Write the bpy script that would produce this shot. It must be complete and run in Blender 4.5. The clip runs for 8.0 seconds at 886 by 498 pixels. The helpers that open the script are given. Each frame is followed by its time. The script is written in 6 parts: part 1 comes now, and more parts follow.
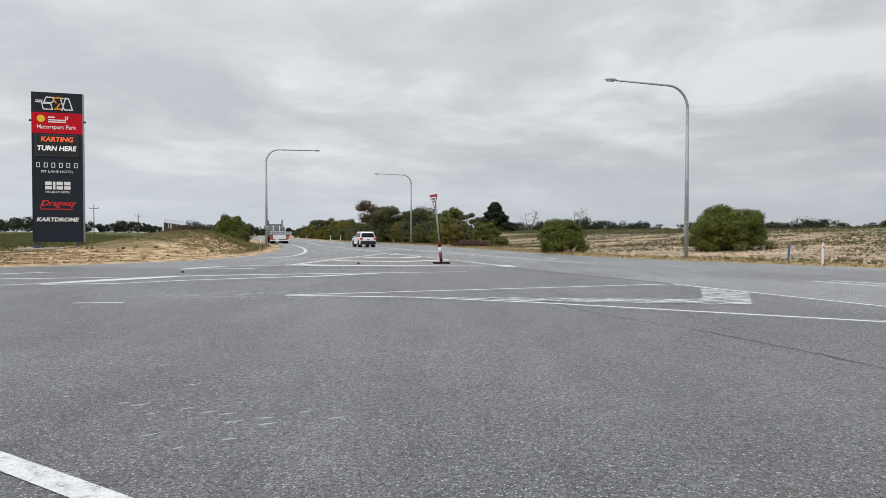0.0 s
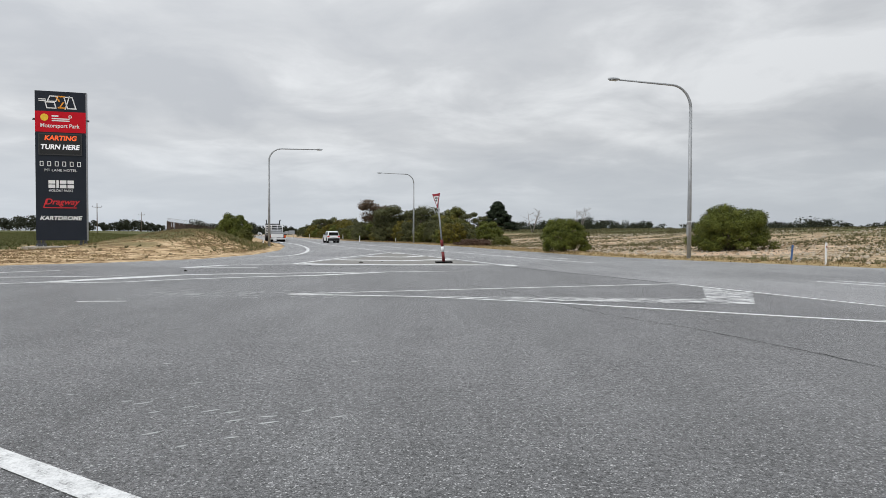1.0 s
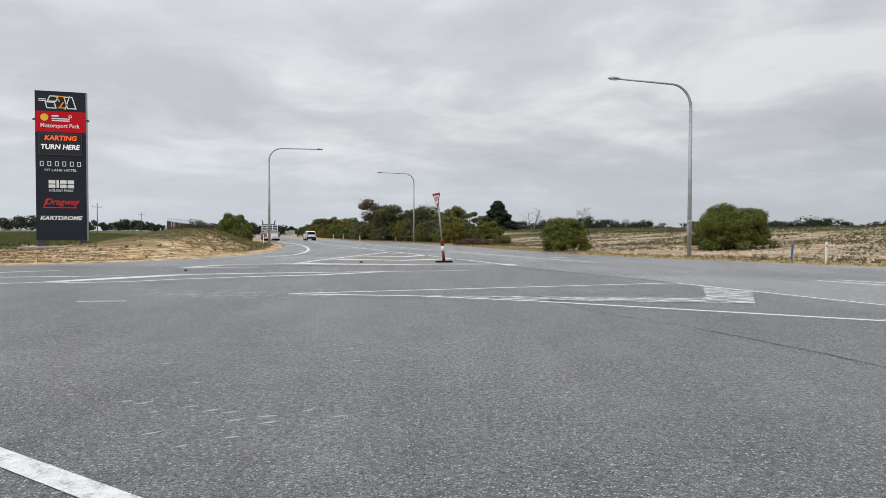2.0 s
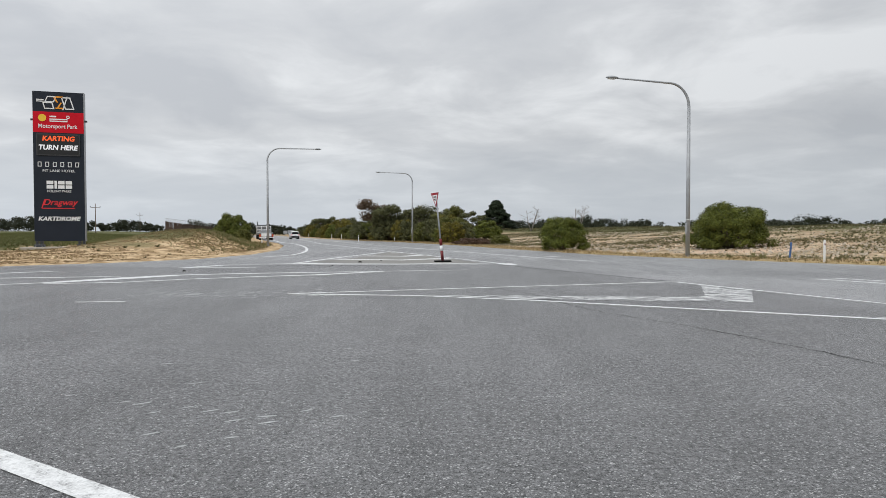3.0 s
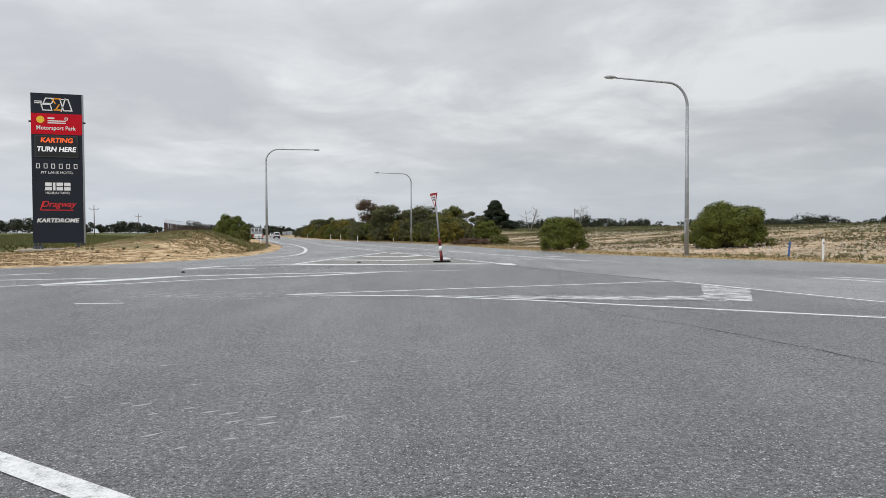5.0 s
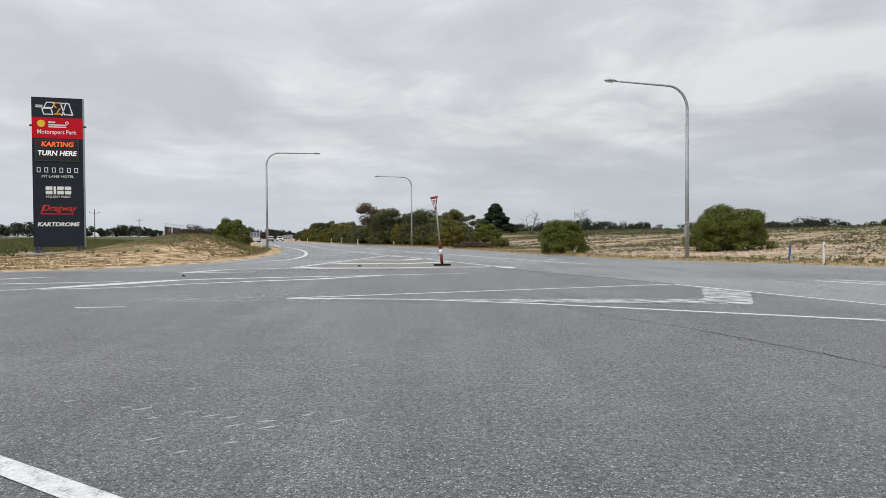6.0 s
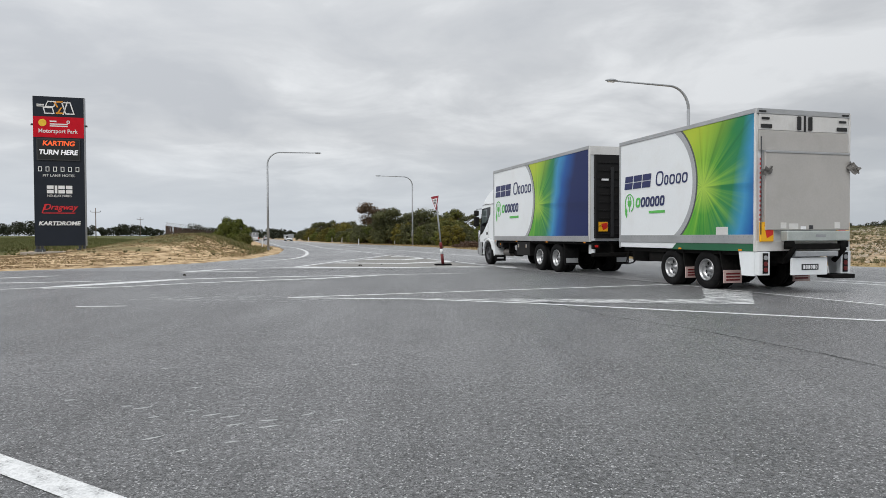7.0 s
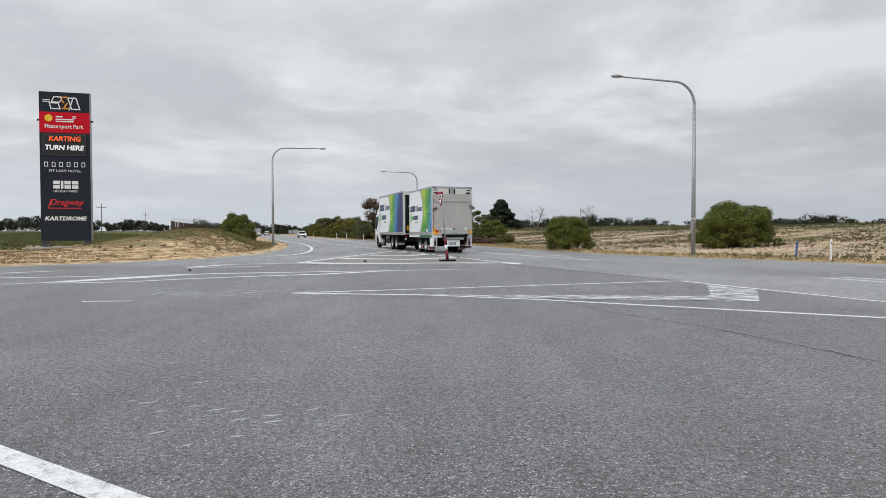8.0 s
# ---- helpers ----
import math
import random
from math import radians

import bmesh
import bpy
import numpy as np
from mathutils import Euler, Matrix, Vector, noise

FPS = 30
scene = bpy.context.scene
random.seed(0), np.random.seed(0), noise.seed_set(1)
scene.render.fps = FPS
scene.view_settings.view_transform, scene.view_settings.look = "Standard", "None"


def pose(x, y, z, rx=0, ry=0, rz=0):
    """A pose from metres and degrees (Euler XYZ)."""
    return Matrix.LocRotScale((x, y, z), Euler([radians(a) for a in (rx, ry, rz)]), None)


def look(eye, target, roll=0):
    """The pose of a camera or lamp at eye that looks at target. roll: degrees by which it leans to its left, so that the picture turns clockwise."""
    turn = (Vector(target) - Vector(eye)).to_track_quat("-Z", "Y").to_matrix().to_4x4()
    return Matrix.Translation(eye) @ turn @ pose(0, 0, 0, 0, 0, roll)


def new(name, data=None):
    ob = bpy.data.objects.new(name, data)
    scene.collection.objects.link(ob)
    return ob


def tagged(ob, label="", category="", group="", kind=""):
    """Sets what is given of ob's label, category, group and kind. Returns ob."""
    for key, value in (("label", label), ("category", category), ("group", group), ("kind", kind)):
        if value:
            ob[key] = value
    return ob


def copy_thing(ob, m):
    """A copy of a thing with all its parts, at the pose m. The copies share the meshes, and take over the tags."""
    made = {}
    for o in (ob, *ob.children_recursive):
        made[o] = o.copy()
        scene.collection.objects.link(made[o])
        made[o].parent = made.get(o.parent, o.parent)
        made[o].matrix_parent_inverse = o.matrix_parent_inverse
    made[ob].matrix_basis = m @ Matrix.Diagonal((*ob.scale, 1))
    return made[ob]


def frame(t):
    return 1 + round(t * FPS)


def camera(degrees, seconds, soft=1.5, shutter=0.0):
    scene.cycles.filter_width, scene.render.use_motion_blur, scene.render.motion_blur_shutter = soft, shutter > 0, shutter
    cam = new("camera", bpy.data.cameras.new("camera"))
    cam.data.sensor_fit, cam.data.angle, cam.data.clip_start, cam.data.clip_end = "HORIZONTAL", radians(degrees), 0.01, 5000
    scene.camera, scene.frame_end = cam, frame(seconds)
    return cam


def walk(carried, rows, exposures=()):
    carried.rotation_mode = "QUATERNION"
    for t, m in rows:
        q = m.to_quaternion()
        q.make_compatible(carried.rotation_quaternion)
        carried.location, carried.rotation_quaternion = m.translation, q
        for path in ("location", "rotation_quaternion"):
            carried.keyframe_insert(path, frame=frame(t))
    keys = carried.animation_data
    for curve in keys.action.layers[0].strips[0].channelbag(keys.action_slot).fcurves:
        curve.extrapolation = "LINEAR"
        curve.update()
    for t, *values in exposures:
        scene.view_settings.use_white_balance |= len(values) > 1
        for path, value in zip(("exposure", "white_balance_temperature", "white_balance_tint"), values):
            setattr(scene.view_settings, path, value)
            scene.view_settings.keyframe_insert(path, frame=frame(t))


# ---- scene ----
cam = camera(68.44, 8.0, soft=0.45)
EYE_HEIGHT = 1.307


def cam_pose(yaw, down, roll):
    """Camera pose at the standing point: yaw to the left, tilt down, roll, in degrees."""
    return pose(0, 0, EYE_HEIGHT, 90 - down, 0, yaw) @ pose(0, 0, 0, 0, 0, roll)


walk(cam, [
    (0.0, cam_pose(-0.136, 1.316, 0.088)),
    (0.5, cam_pose(-0.028, 1.351, 0.179)),
    (1.0, cam_pose(0.080, 1.382, 0.190)),
    (1.5, cam_pose(0.110, 1.414, 0.167)),
    (3.0, cam_pose(-0.020, 1.467, -0.045)),
    (3.5, cam_pose(-0.070, 1.531, -0.124)),
    (4.0, cam_pose(-0.105, 1.589, -0.183)),
    (4.5, cam_pose(-0.110, 1.565, -0.223)),
    (6.0, cam_pose(-0.072, 1.148, -0.339)),
    (6.5, cam_pose(-0.044, 1.119, -0.341)),
    (7.0, cam_pose(0.000, 1.175, -0.246)),
    (7.5, cam_pose(0.167, 1.312, -0.176)),
    (8.0, cam_pose(0.404, 1.531, -0.118)),
])

# ---- world and sun ----
world = bpy.data.worlds.new("overcast")
scene.world = world
world.use_nodes = True


def link_world():
    nt = world.node_tree
    N, L = nt.nodes, nt.links
    N.clear()
    out = N.new("ShaderNodeOutputWorld")
    bg = N.new("ShaderNodeBackground")
    tc = N.new("ShaderNodeTexCoord")
    sep = N.new("ShaderNodeSeparateXYZ")
    L.new(tc.outputs["Generated"], sep.inputs[0])

    def m(op, a, b=None, clamp=False):
        n = N.new("ShaderNodeMath")
        n.operation, n.use_clamp = op, clamp
        for i, v in enumerate((a, b)):
            if v is None:
                continue
            if isinstance(v, (int, float)):
                n.inputs[i].default_value = v
            else:
                L.new(v, n.inputs[i])
        return n.outputs[0]

    up = m("MAXIMUM", sep.outputs[2], 0.0)
    # cloud deck: the direction laid on a flat layer overhead
    k = m("DIVIDE", 1.0, m("ADD", up, 0.16))
    comb = N.new("ShaderNodeCombineXYZ")
    L.new(m("MULTIPLY", sep.outputs[0], k), comb.inputs[0])
    L.new(m("MULTIPLY", sep.outputs[1], k), comb.inputs[1])

    def cloud(scale, detail, rough, dist, shift):
        mp = N.new("ShaderNodeMapping")
        mp.inputs["Location"].default_value = shift
        L.new(comb.outputs[0], mp.inputs[0])
        n = N.new("ShaderNodeTexNoise")
        n.inputs["Scale"].default_value, n.inputs["Detail"].default_value = scale, detail
        n.inputs["Roughness"].default_value, n.inputs["Distortion"].default_value = rough, dist
        L.new(mp.outputs[0], n.inputs["Vector"])
        return n.outputs["Fac"]

    big = cloud(0.55, 4, 0.5, 0.3, (3.1, 0.4, 0))
    mid = cloud(1.7, 6, 0.55, 0.5, (0.7, 2.2, 0))
    fine = cloud(5.0, 6, 0.6, 0.2, (5.0, 1.0, 0))
    mix = m("ADD", m("ADD", m("MULTIPLY", big, 0.5), m("MULTIPLY", mid, 0.42)), m("MULTIPLY", fine, 0.08))
    ramp = N.new("ShaderNodeValToRGB")
    e = ramp.color_ramp.elements
    e[0].position, e[0].color = 0.39, (0.480, 0.50, 0.53, 1)
    e[1].position, e[1].color = 0.60, (0.745, 0.762, 0.780, 1)
    q = e.new(0.50)
    q.color = (0.575, 0.592, 0.614, 1)
    L.new(mix, ramp.inputs[0])
    # thin bluish murk towards the horizon
    low = N.new("ShaderNodeMix")
    low.data_type = "RGBA"
    L.new(m("SUBTRACT", 1.0, m("MULTIPLY", up, 7.0), True), low.inputs["Factor"])
    L.new(ramp.outputs[0], low.inputs["A"])
    low.inputs["B"].default_value = (0.515, 0.558, 0.612, 1)
    # an overcast sky is brighter overhead than near the horizon
    gain = m("MULTIPLY", m("ADD", 1.0, m("MULTIPLY", m("POWER", up, 2.0), 1.25)), m("SUBTRACT", 1.0, m("MULTIPLY", sep.outputs[0], 0.20)))
    vec = N.new("ShaderNodeVectorMath")
    vec.operation = "SCALE"
    L.new(low.outputs["Result"], vec.inputs[0])
    L.new(gain, vec.inputs["Scale"])
    # a share of plain daylight sky shining through the deck
    sky = N.new("ShaderNodeTexSky")
    sky.sky_type, sky.sun_disc = "NISHITA", False
    sky.sun_elevation, sky.sun_rotation = radians(43), radians(221)
    sv = N.new("ShaderNodeVectorMath")
    sv.operation = "SCALE"
    sv.inputs["Scale"].default_value = 0.004
    L.new(sky.outputs[0], sv.inputs[0])
    add = N.new("ShaderNodeVectorMath")
    add.operation = "ADD"
    L.new(vec.outputs[0], add.inputs[0])
    L.new(sv.outputs[0], add.inputs[1])
    L.new(add.outputs[0], bg.inputs["Color"])
    bg.inputs["Strength"].default_value = 1.0
    L.new(bg.outputs[0], out.inputs[0])


link_world()
sun = new("sun", bpy.data.lights.new("sun", "SUN"))
sun.data.energy, sun.data.angle, sun.data.color = 1.25, radians(25), (1.0, 0.97, 0.93)
sun.matrix_basis = look((-25, -29, 36), (0, 0, 0))
scene.view_settings.exposure = 0.0


# ---- materials ----
def lin(r, g, b):
    return (r, g, b, 1.0)


class Nodes:
    """Short-hand for building a node material."""

    def __init__(self, name):
        self.m = bpy.data.materials.new(name)
        self.m.use_nodes = True
        self.t = self.m.node_tree
        self.n, self.l = self.t.nodes, self.t.links
        self.b = self.n["Principled BSDF"]
        self.tc = self.n.new("ShaderNodeTexCoord")

    def put(self, sock, v):
        if isinstance(v, bpy.types.NodeSocket):
            self.l.new(v, sock)
        else:
            sock.default_value = v

    def noise(self, scale, detail=3, rough=0.55, dist=0.0, vec=None):
        n = self.n.new("ShaderNodeTexNoise")
        n.inputs["Scale"].default_value, n.inputs["Detail"].default_value = scale, detail
        n.inputs["Roughness"].default_value, n.inputs["Distortion"].default_value = rough, dist
        self.l.new(vec or self.tc.outputs["Object"], n.inputs["Vector"])
        return n.outputs["Fac"]

    def cells(self, scale, out="Color", vec=None, feature="F1"):
        n = self.n.new("ShaderNodeTexVoronoi")
        n.feature = feature
        n.inputs["Scale"].default_value = scale
        self.l.new(vec or self.tc.outputs["Object"], n.inputs["Vector"])
        return n.outputs[out]

    def math(self, op, a, b=0.0, clamp=False):
        n = self.n.new("ShaderNodeMath")
        n.operation, n.use_clamp = op, clamp
        self.put(n.inputs[0], a)
        self.put(n.inputs[1], b)
        return n.outputs[0]

    def ramp(self, fac, stops):
        n = self.n.new("ShaderNodeValToRGB")
        e = n.color_ramp.elements
        while len(e) < len(stops):
            e.new(0.5)
        for i, (p, c) in enumerate(stops):
            e[i].position = p
            e[i].color = c if isinstance(c, tuple) else (c, c, c, 1)
        self.l.new(fac, n.inputs[0])
        return n.outputs[0]

    def mix(self, fac, a, b, blend="MIX"):
        n = self.n.new("ShaderNodeMix")
        n.data_type, n.blend_type = "RGBA", blend
        self.put(n.inputs["Factor"], fac)
        self.put(n.inputs["A"], a)
        self.put(n.inputs["B"], b)
        return n.outputs["Result"]

    def scaled(self, x, y, z):
        n = self.n.new("ShaderNodeMapping")
        n.inputs["Scale"].default_value = (x, y, z)
        self.l.new(self.tc.outputs["Object"], n.inputs[0])
        return n.outputs[0]

    def bump(self, height, strength=0.3, distance=0.01):
        n = self.n.new("ShaderNodeBump")
        n.inputs["Strength"].default_value, n.inputs["Distance"].default_value = strength, distance
        self.l.new(height, n.inputs["Height"])
        self.l.new(n.outputs[0], self.b.inputs["Normal"])

    def done(self, color, rough=0.7, metal=0.0, spec=0.5):
        self.put(self.b.inputs["Base Color"], color)
        self.put(self.b.inputs["Roughness"], rough)
        self.put(self.b.inputs["Metallic"], metal)
        self.put(self.b.inputs["Specular IOR Level"], spec)
        return self.m


def plain(name, c, rough=0.5, metal=0.0, vary=0.18, scale=3.0, fine=40.0, bump=0.05, spec=0.5, dirt=None):
    """Paint, metal or plastic with two scales of unevenness."""
    k = Nodes(name)
    a = k.noise(scale, 4)
    b = k.noise(fine, 3)
    f = k.math("ADD", k.math("MULTIPLY", a, 0.65), k.math("MULTIPLY", b, 0.35))
    lo = tuple(x * (1 - vary) for x in c) + (1,)
    hi = tuple(min(1, x * (1 + vary * 0.6)) for x in c) + (1,)
    col = k.ramp(f, [(0.35, lo), (0.65, hi)])
    if dirt:
        d = k.ramp(k.noise(scale * 1.7, 6, 0.65), [(0.52, 0.0), (0.72, 0.6)])
        col = k.mix(d, col, dirt + (1,))
    if bump:
        k.bump(b, bump, 0.004)
    r = k.math("ADD", rough - 0.06, k.math("MULTIPLY", a, 0.14))
    return k.done(col, r, metal, spec)


def leafy(name, dark, light, rough=0.6):
    k = Nodes(name)
    g = k.n.new("ShaderNodeNewGeometry")
    big = k.noise(1.6, 3)
    f = k.math("ADD", k.math("MULTIPLY", g.outputs["Random Per Island"], 0.42), k.math("MULTIPLY", big, 0.62))
    col = k.ramp(f, [(0.15, dark + (1,)), (0.85, light + (1,))])
    k.b.inputs["Transmission Weight"].default_value = 0.0
    return k.done(col, rough, 0, 0.12)


def asphalt(name, paleness):
    """Worn asphalt; the factor scales its base colour, above 1 paler."""
    k = Nodes(name)
    chip = k.ramp(k.cells(105.0), [(0.0, 0.0), (0.82, 0.0), (0.86, 1.0)])
    pit = k.ramp(k.cells(95.0, "Distance"), [(0.10, 0.8), (0.32, 0.0)])
    fine, stones, clumps = k.noise(210, 2, 0.6), k.noise(75, 3, 0.75), k.noise(24, 4, 0.8)
    mid = k.noise(2.2, 5, 0.6)
    big = k.noise(0.18, 4, 0.55, 0.6)
    along = k.noise(1.0, 4, 0.6, 0.3, k.scaled(1.1, 0.12, 1))
    f = k.math("ADD", k.math("ADD", k.math("MULTIPLY", big, 0.45), k.math("MULTIPLY", mid, 0.25)), k.math("MULTIPLY", along, 0.30))
    base = k.ramp(f, [(p, lin(0.985 * c * paleness, 1.0 * c * paleness, 1.02 * c * paleness)) for p, c in ((0.40, 0.060), (0.50, 0.094), (0.60, 0.138))])
    # stones of several sizes standing in dark binder
    tone = k.math("ADD", k.math("MULTIPLY", fine, 0.22), k.math("ADD", k.math("MULTIPLY", stones, 0.40), k.math("MULTIPLY", clumps, 0.38)))
    base = k.mix(1.0, base, k.ramp(tone, [(0.42, 0.05), (0.50, 0.45), (0.58, 1.0)]), "OVERLAY")
    col = k.mix(k.math("MULTIPLY", chip, 0.72), k.mix(pit, base, lin(0.022, 0.0235, 0.024)), lin(0.56, 0.56, 0.565))
    h = k.math("ADD", k.math("MULTIPLY", k.cells(85.0, "Distance"), 0.6), k.math("MULTIPLY", tone, 1.6))
    k.bump(h, 0.6, 0.007)
    k.b.inputs["Sheen Weight"].default_value = 0.16
    k.b.inputs["Sheen Roughness"].default_value = 0.4
    return k.done(col, k.ramp(tone, [(0.42, 0.56), (0.58, 0.37)]), 0, k.ramp(tone, [(0.42, 0.18), (0.58, 0.62)]))


def soil():
    """Ground outside the road: field grass, tan verge dirt and pale stony bank, by the mesh's own cover attribute."""
    k = Nodes("soil")
    a = k.n.new("ShaderNodeAttribute")
    a.attribute_name = "cover"
    s = k.n.new("ShaderNodeSeparateColor")
    k.l.new(a.outputs["Color"], s.inputs[0])
    n1, n2, n3 = k.noise(0.35, 5, 0.6), k.noise(1.3, 4, 0.55), k.noise(14, 4, 0.6)
    dirt = k.ramp(n2, [(0.36, lin(0.18, 0.118, 0.062)), (0.48, lin(0.41, 0.290, 0.162)), (0.62, lin(0.63, 0.485, 0.31))])
    dirt = k.mix(0.5, dirt, k.ramp(n3, [(0.3, 0.36), (0.7, 0.62)]), "OVERLAY")
    grass = k.ramp(k.math("ADD", k.math("MULTIPLY", n2, 0.6), k.math("MULTIPLY", n1, 0.4)), [(0.38, lin(0.045, 0.058, 0.020)), (0.50, lin(0.090, 0.098, 0.038)), (0.62, lin(0.20, 0.17, 0.085))])
    grass = k.mix(0.6, grass, k.ramp(n3, [(0.3, 0.26), (0.7, 0.70)]), "OVERLAY")
    stony = k.ramp(n2, [(0.36, lin(0.20, 0.146, 0.088)), (0.50, lin(0.40, 0.300, 0.195)), (0.64, lin(0.60, 0.48, 0.35))])
    stony = k.mix(0.5, stony, k.ramp(n3, [(0.3, 0.34), (0.7, 0.64)]), "OVERLAY")
    straw = k.ramp(n3, [(0.3, lin(0.27, 0.20, 0.095)), (0.7, lin(0.42, 0.325, 0.18))])
    wob = k.math("MULTIPLY", k.math("SUBTRACT", n1, 0.5), 1.3)

    def weight(ch):
        return k.math("MULTIPLY", k.math("SUBTRACT", k.math("ADD", s.outputs[ch], k.math("ADD", wob, k.math("MULTIPLY", k.math("SUBTRACT", n2, 0.5), 0.8))), 0.32), 3.0, True)

    col = k.mix(weight("Green"), dirt, stony)
    col = k.mix(weight("Red"), col, grass)
    col = k.mix(weight("Blue"), col, straw)
    bare = k.n.new("ShaderNodeAttribute")
    bare.attribute_name = "sand"
    sandy = k.math("MULTIPLY", k.math("SUBTRACT", k.math("ADD", bare.outputs["Fac"], wob), 0.35), 4.0, True)
    col = k.mix(sandy, col, k.ramp(n3, [(0.3, lin(0.42, 0.30, 0.205)), (0.7, lin(0.60, 0.455, 0.33))]))
    k.bump(k.math("ADD", n3, n2), 0.6, 0.05)
    return k.done(col, 0.95, 0, 0.1)


def road_paint():
    k = Nodes("road_paint")
    wear = k.noise(7.0, 6, 0.7)
    grit = k.cells(85.0)
    f = k.math("ADD", k.math("MULTIPLY", wear, 0.8), k.math("MULTIPLY", grit, 0.25))
    col = k.ramp(f, [(0.42, lin(0.74, 0.75, 0.75)), (0.60, lin(0.56, 0.57, 0.57)), (0.74, lin(0.20, 0.20, 0.205))])
    k.bump(k.noise(160, 2), 0.3, 0.004)
    return k.done(col, 0.5, 0, 0.5)


def worn_paint():
    """Chevron paint dragged off in streaks by turning tyres."""
    k = Nodes("worn_chevron_paint")
    st = k.noise(1.0, 5, 0.6, 0.4, k.scaled(2.2, 13.0, 1))
    wear = k.noise(5.0, 6, 0.7)
    grit = k.cells(85.0)
    f = k.math("ADD", k.math("ADD", k.math("MULTIPLY", st, 0.75), k.math("MULTIPLY", wear, 0.25)), k.math("MULTIPLY", grit, 0.12))
    col = k.ramp(f, [(0.43, lin(0.72, 0.73, 0.73)), (0.53, lin(0.48, 0.49, 0.49)), (0.60, lin(0.11, 0.112, 0.115))])
    return k.done(col, 0.7, 0, 0.3)


ASPHALT, PALE_ASPHALT, SOIL, PAINT, WORN_PAINT = asphalt("asphalt", 1.0), asphalt("paler_asphalt", 1.8), soil(), road_paint(), worn_paint()
SEAM = plain("dark_bitumen_seam", (0.035, 0.037, 0.038), 0.7, 0, 0.4, 3, 30, 0.2)
SCUFF = plain("pale_scuffed_asphalt", (0.40, 0.41, 0.41), 0.42, 0, 0.3, 6, 60, 0.2, 0.7)
DUST = plain("dusty_asphalt", (0.175, 0.167, 0.148), 0.5, 0, 0.35, 1.5, 60, 0.2, 0.6)


# ---- building helpers ----
def mesh_of(name, verts, faces, material, smooth=False):
    me = bpy.data.meshes.new(name)
    me.from_pydata(verts, [], faces)
    me.materials.append(material)
    if smooth:
        me.polygons.foreach_set("use_smooth", [True] * len(me.polygons))
    me.update()
    return me


def part(name, bm, material, parent=None, label=""):
    """Links a bmesh as one mesh object under a thing or a part."""
    me = bpy.data.meshes.new(name)
    bm.normal_update()
    bm.to_mesh(me)
    bm.free()
    me.materials.append(material)
    ob = new(name, me)
    ob.parent = parent
    if label:
        ob["label"] = label
    return ob


def box(bm, x0, x1, y0, y1, z0, z1, bevel=0.0):
    got = bmesh.ops.create_cube(bm, size=1.0)["verts"]
    for v in got:
        v.co = Vector(((x0 + x1) / 2 + v.co.x * (x1 - x0), (y0 + y1) / 2 + v.co.y * (y1 - y0), (z0 + z1) / 2 + v.co.z * (z1 - z0)))
    if bevel:
        es = list({e for v in got for e in v.link_edges})
        bmesh.ops.bevel(bm, geom=es, offset=bevel, segments=2, affect="EDGES", profile=0.5)
    return bm


def boxed(x0, x1, y0, y1, z0, z1, bevel=0.0):
    return box(bmesh.new(), x0, x1, y0, y1, z0, z1, bevel)


def rod(bm, a, b, r0, r1=None, sides=10):
    """A tapered round bar from a to b."""
    a, b = Vector(a), Vector(b)
    r1 = r0 if r1 is None else r1
    q = (b - a).to_track_quat("Z", "Y").to_matrix()
    rings = []
    for c, r in ((a, r0), (b, r1)):
        rings.append([bm.verts.new(c + q @ Vector((math.cos(i * math.tau / sides) * r, math.sin(i * math.tau / sides) * r, 0))) for i in range(sides)])
    for i in range(sides):
        f = bm.faces.new((rings[0][i], rings[0][(i + 1) % sides], rings[1][(i + 1) % sides], rings[1][i]))
        f.smooth = True
    bm.faces.new(rings[0][::-1])
    bm.faces.new(rings[1])
    return bm


def tube(bm, pts, radii, sides=10):
    """A bent round bar through pts."""
    pts = [Vector(p) for p in pts]
    rings = []
    for i, p in enumerate(pts):
        d = (pts[min(i + 1, len(pts) - 1)] - pts[max(i - 1, 0)]).normalized()
        q = d.to_track_quat("Z", "Y").to_matrix()
        r = radii[i] if isinstance(radii, (list, tuple)) else radii
        rings.append([bm.verts.new(p + q @ Vector((math.cos(k * math.tau / sides) * r, math.sin(k * math.tau / sides) * r, 0))) for k in range(sides)])
    for a, b in zip(rings, rings[1:]):
        # turn the next ring so that the bar does not twist
        off = min(range(sides), key=lambda o: (a[0].co - b[o].co).length)
        b[:] = b[off:] + b[:off]
        for k in range(sides):
            bm.faces.new((a[k], a[(k + 1) % sides], b[(k + 1) % sides], b[k])).smooth = True
    bm.faces.new(rings[0][::-1])
    bm.faces.new(rings[-1])
    return bm


def slab(bm, outline, depth, m=Matrix.Identity(4)):
    """A flat outline in x, y, extruded by depth along z."""
    lo = [bm.verts.new(m @ Vector((x, y, 0))) for x, y in outline]
    hi = [bm.verts.new(m @ Vector((x, y, depth))) for x, y in outline]
    n = len(lo)
    bm.faces.new(lo[::-1])
    bm.faces.new(hi)
    for i in range(n):
        bm.faces.new((lo[i], lo[(i + 1) % n], hi[(i + 1) % n], hi[i]))
    bmesh.ops.recalc_face_normals(bm, faces=bm.faces)
    return bm


def empty(name, m, label, category, group="", kind=""):
    ob = new(name)
    ob.empty_display_size = 0.3
    ob.matrix_basis = m
    return tagged(ob, label, category, group, kind)


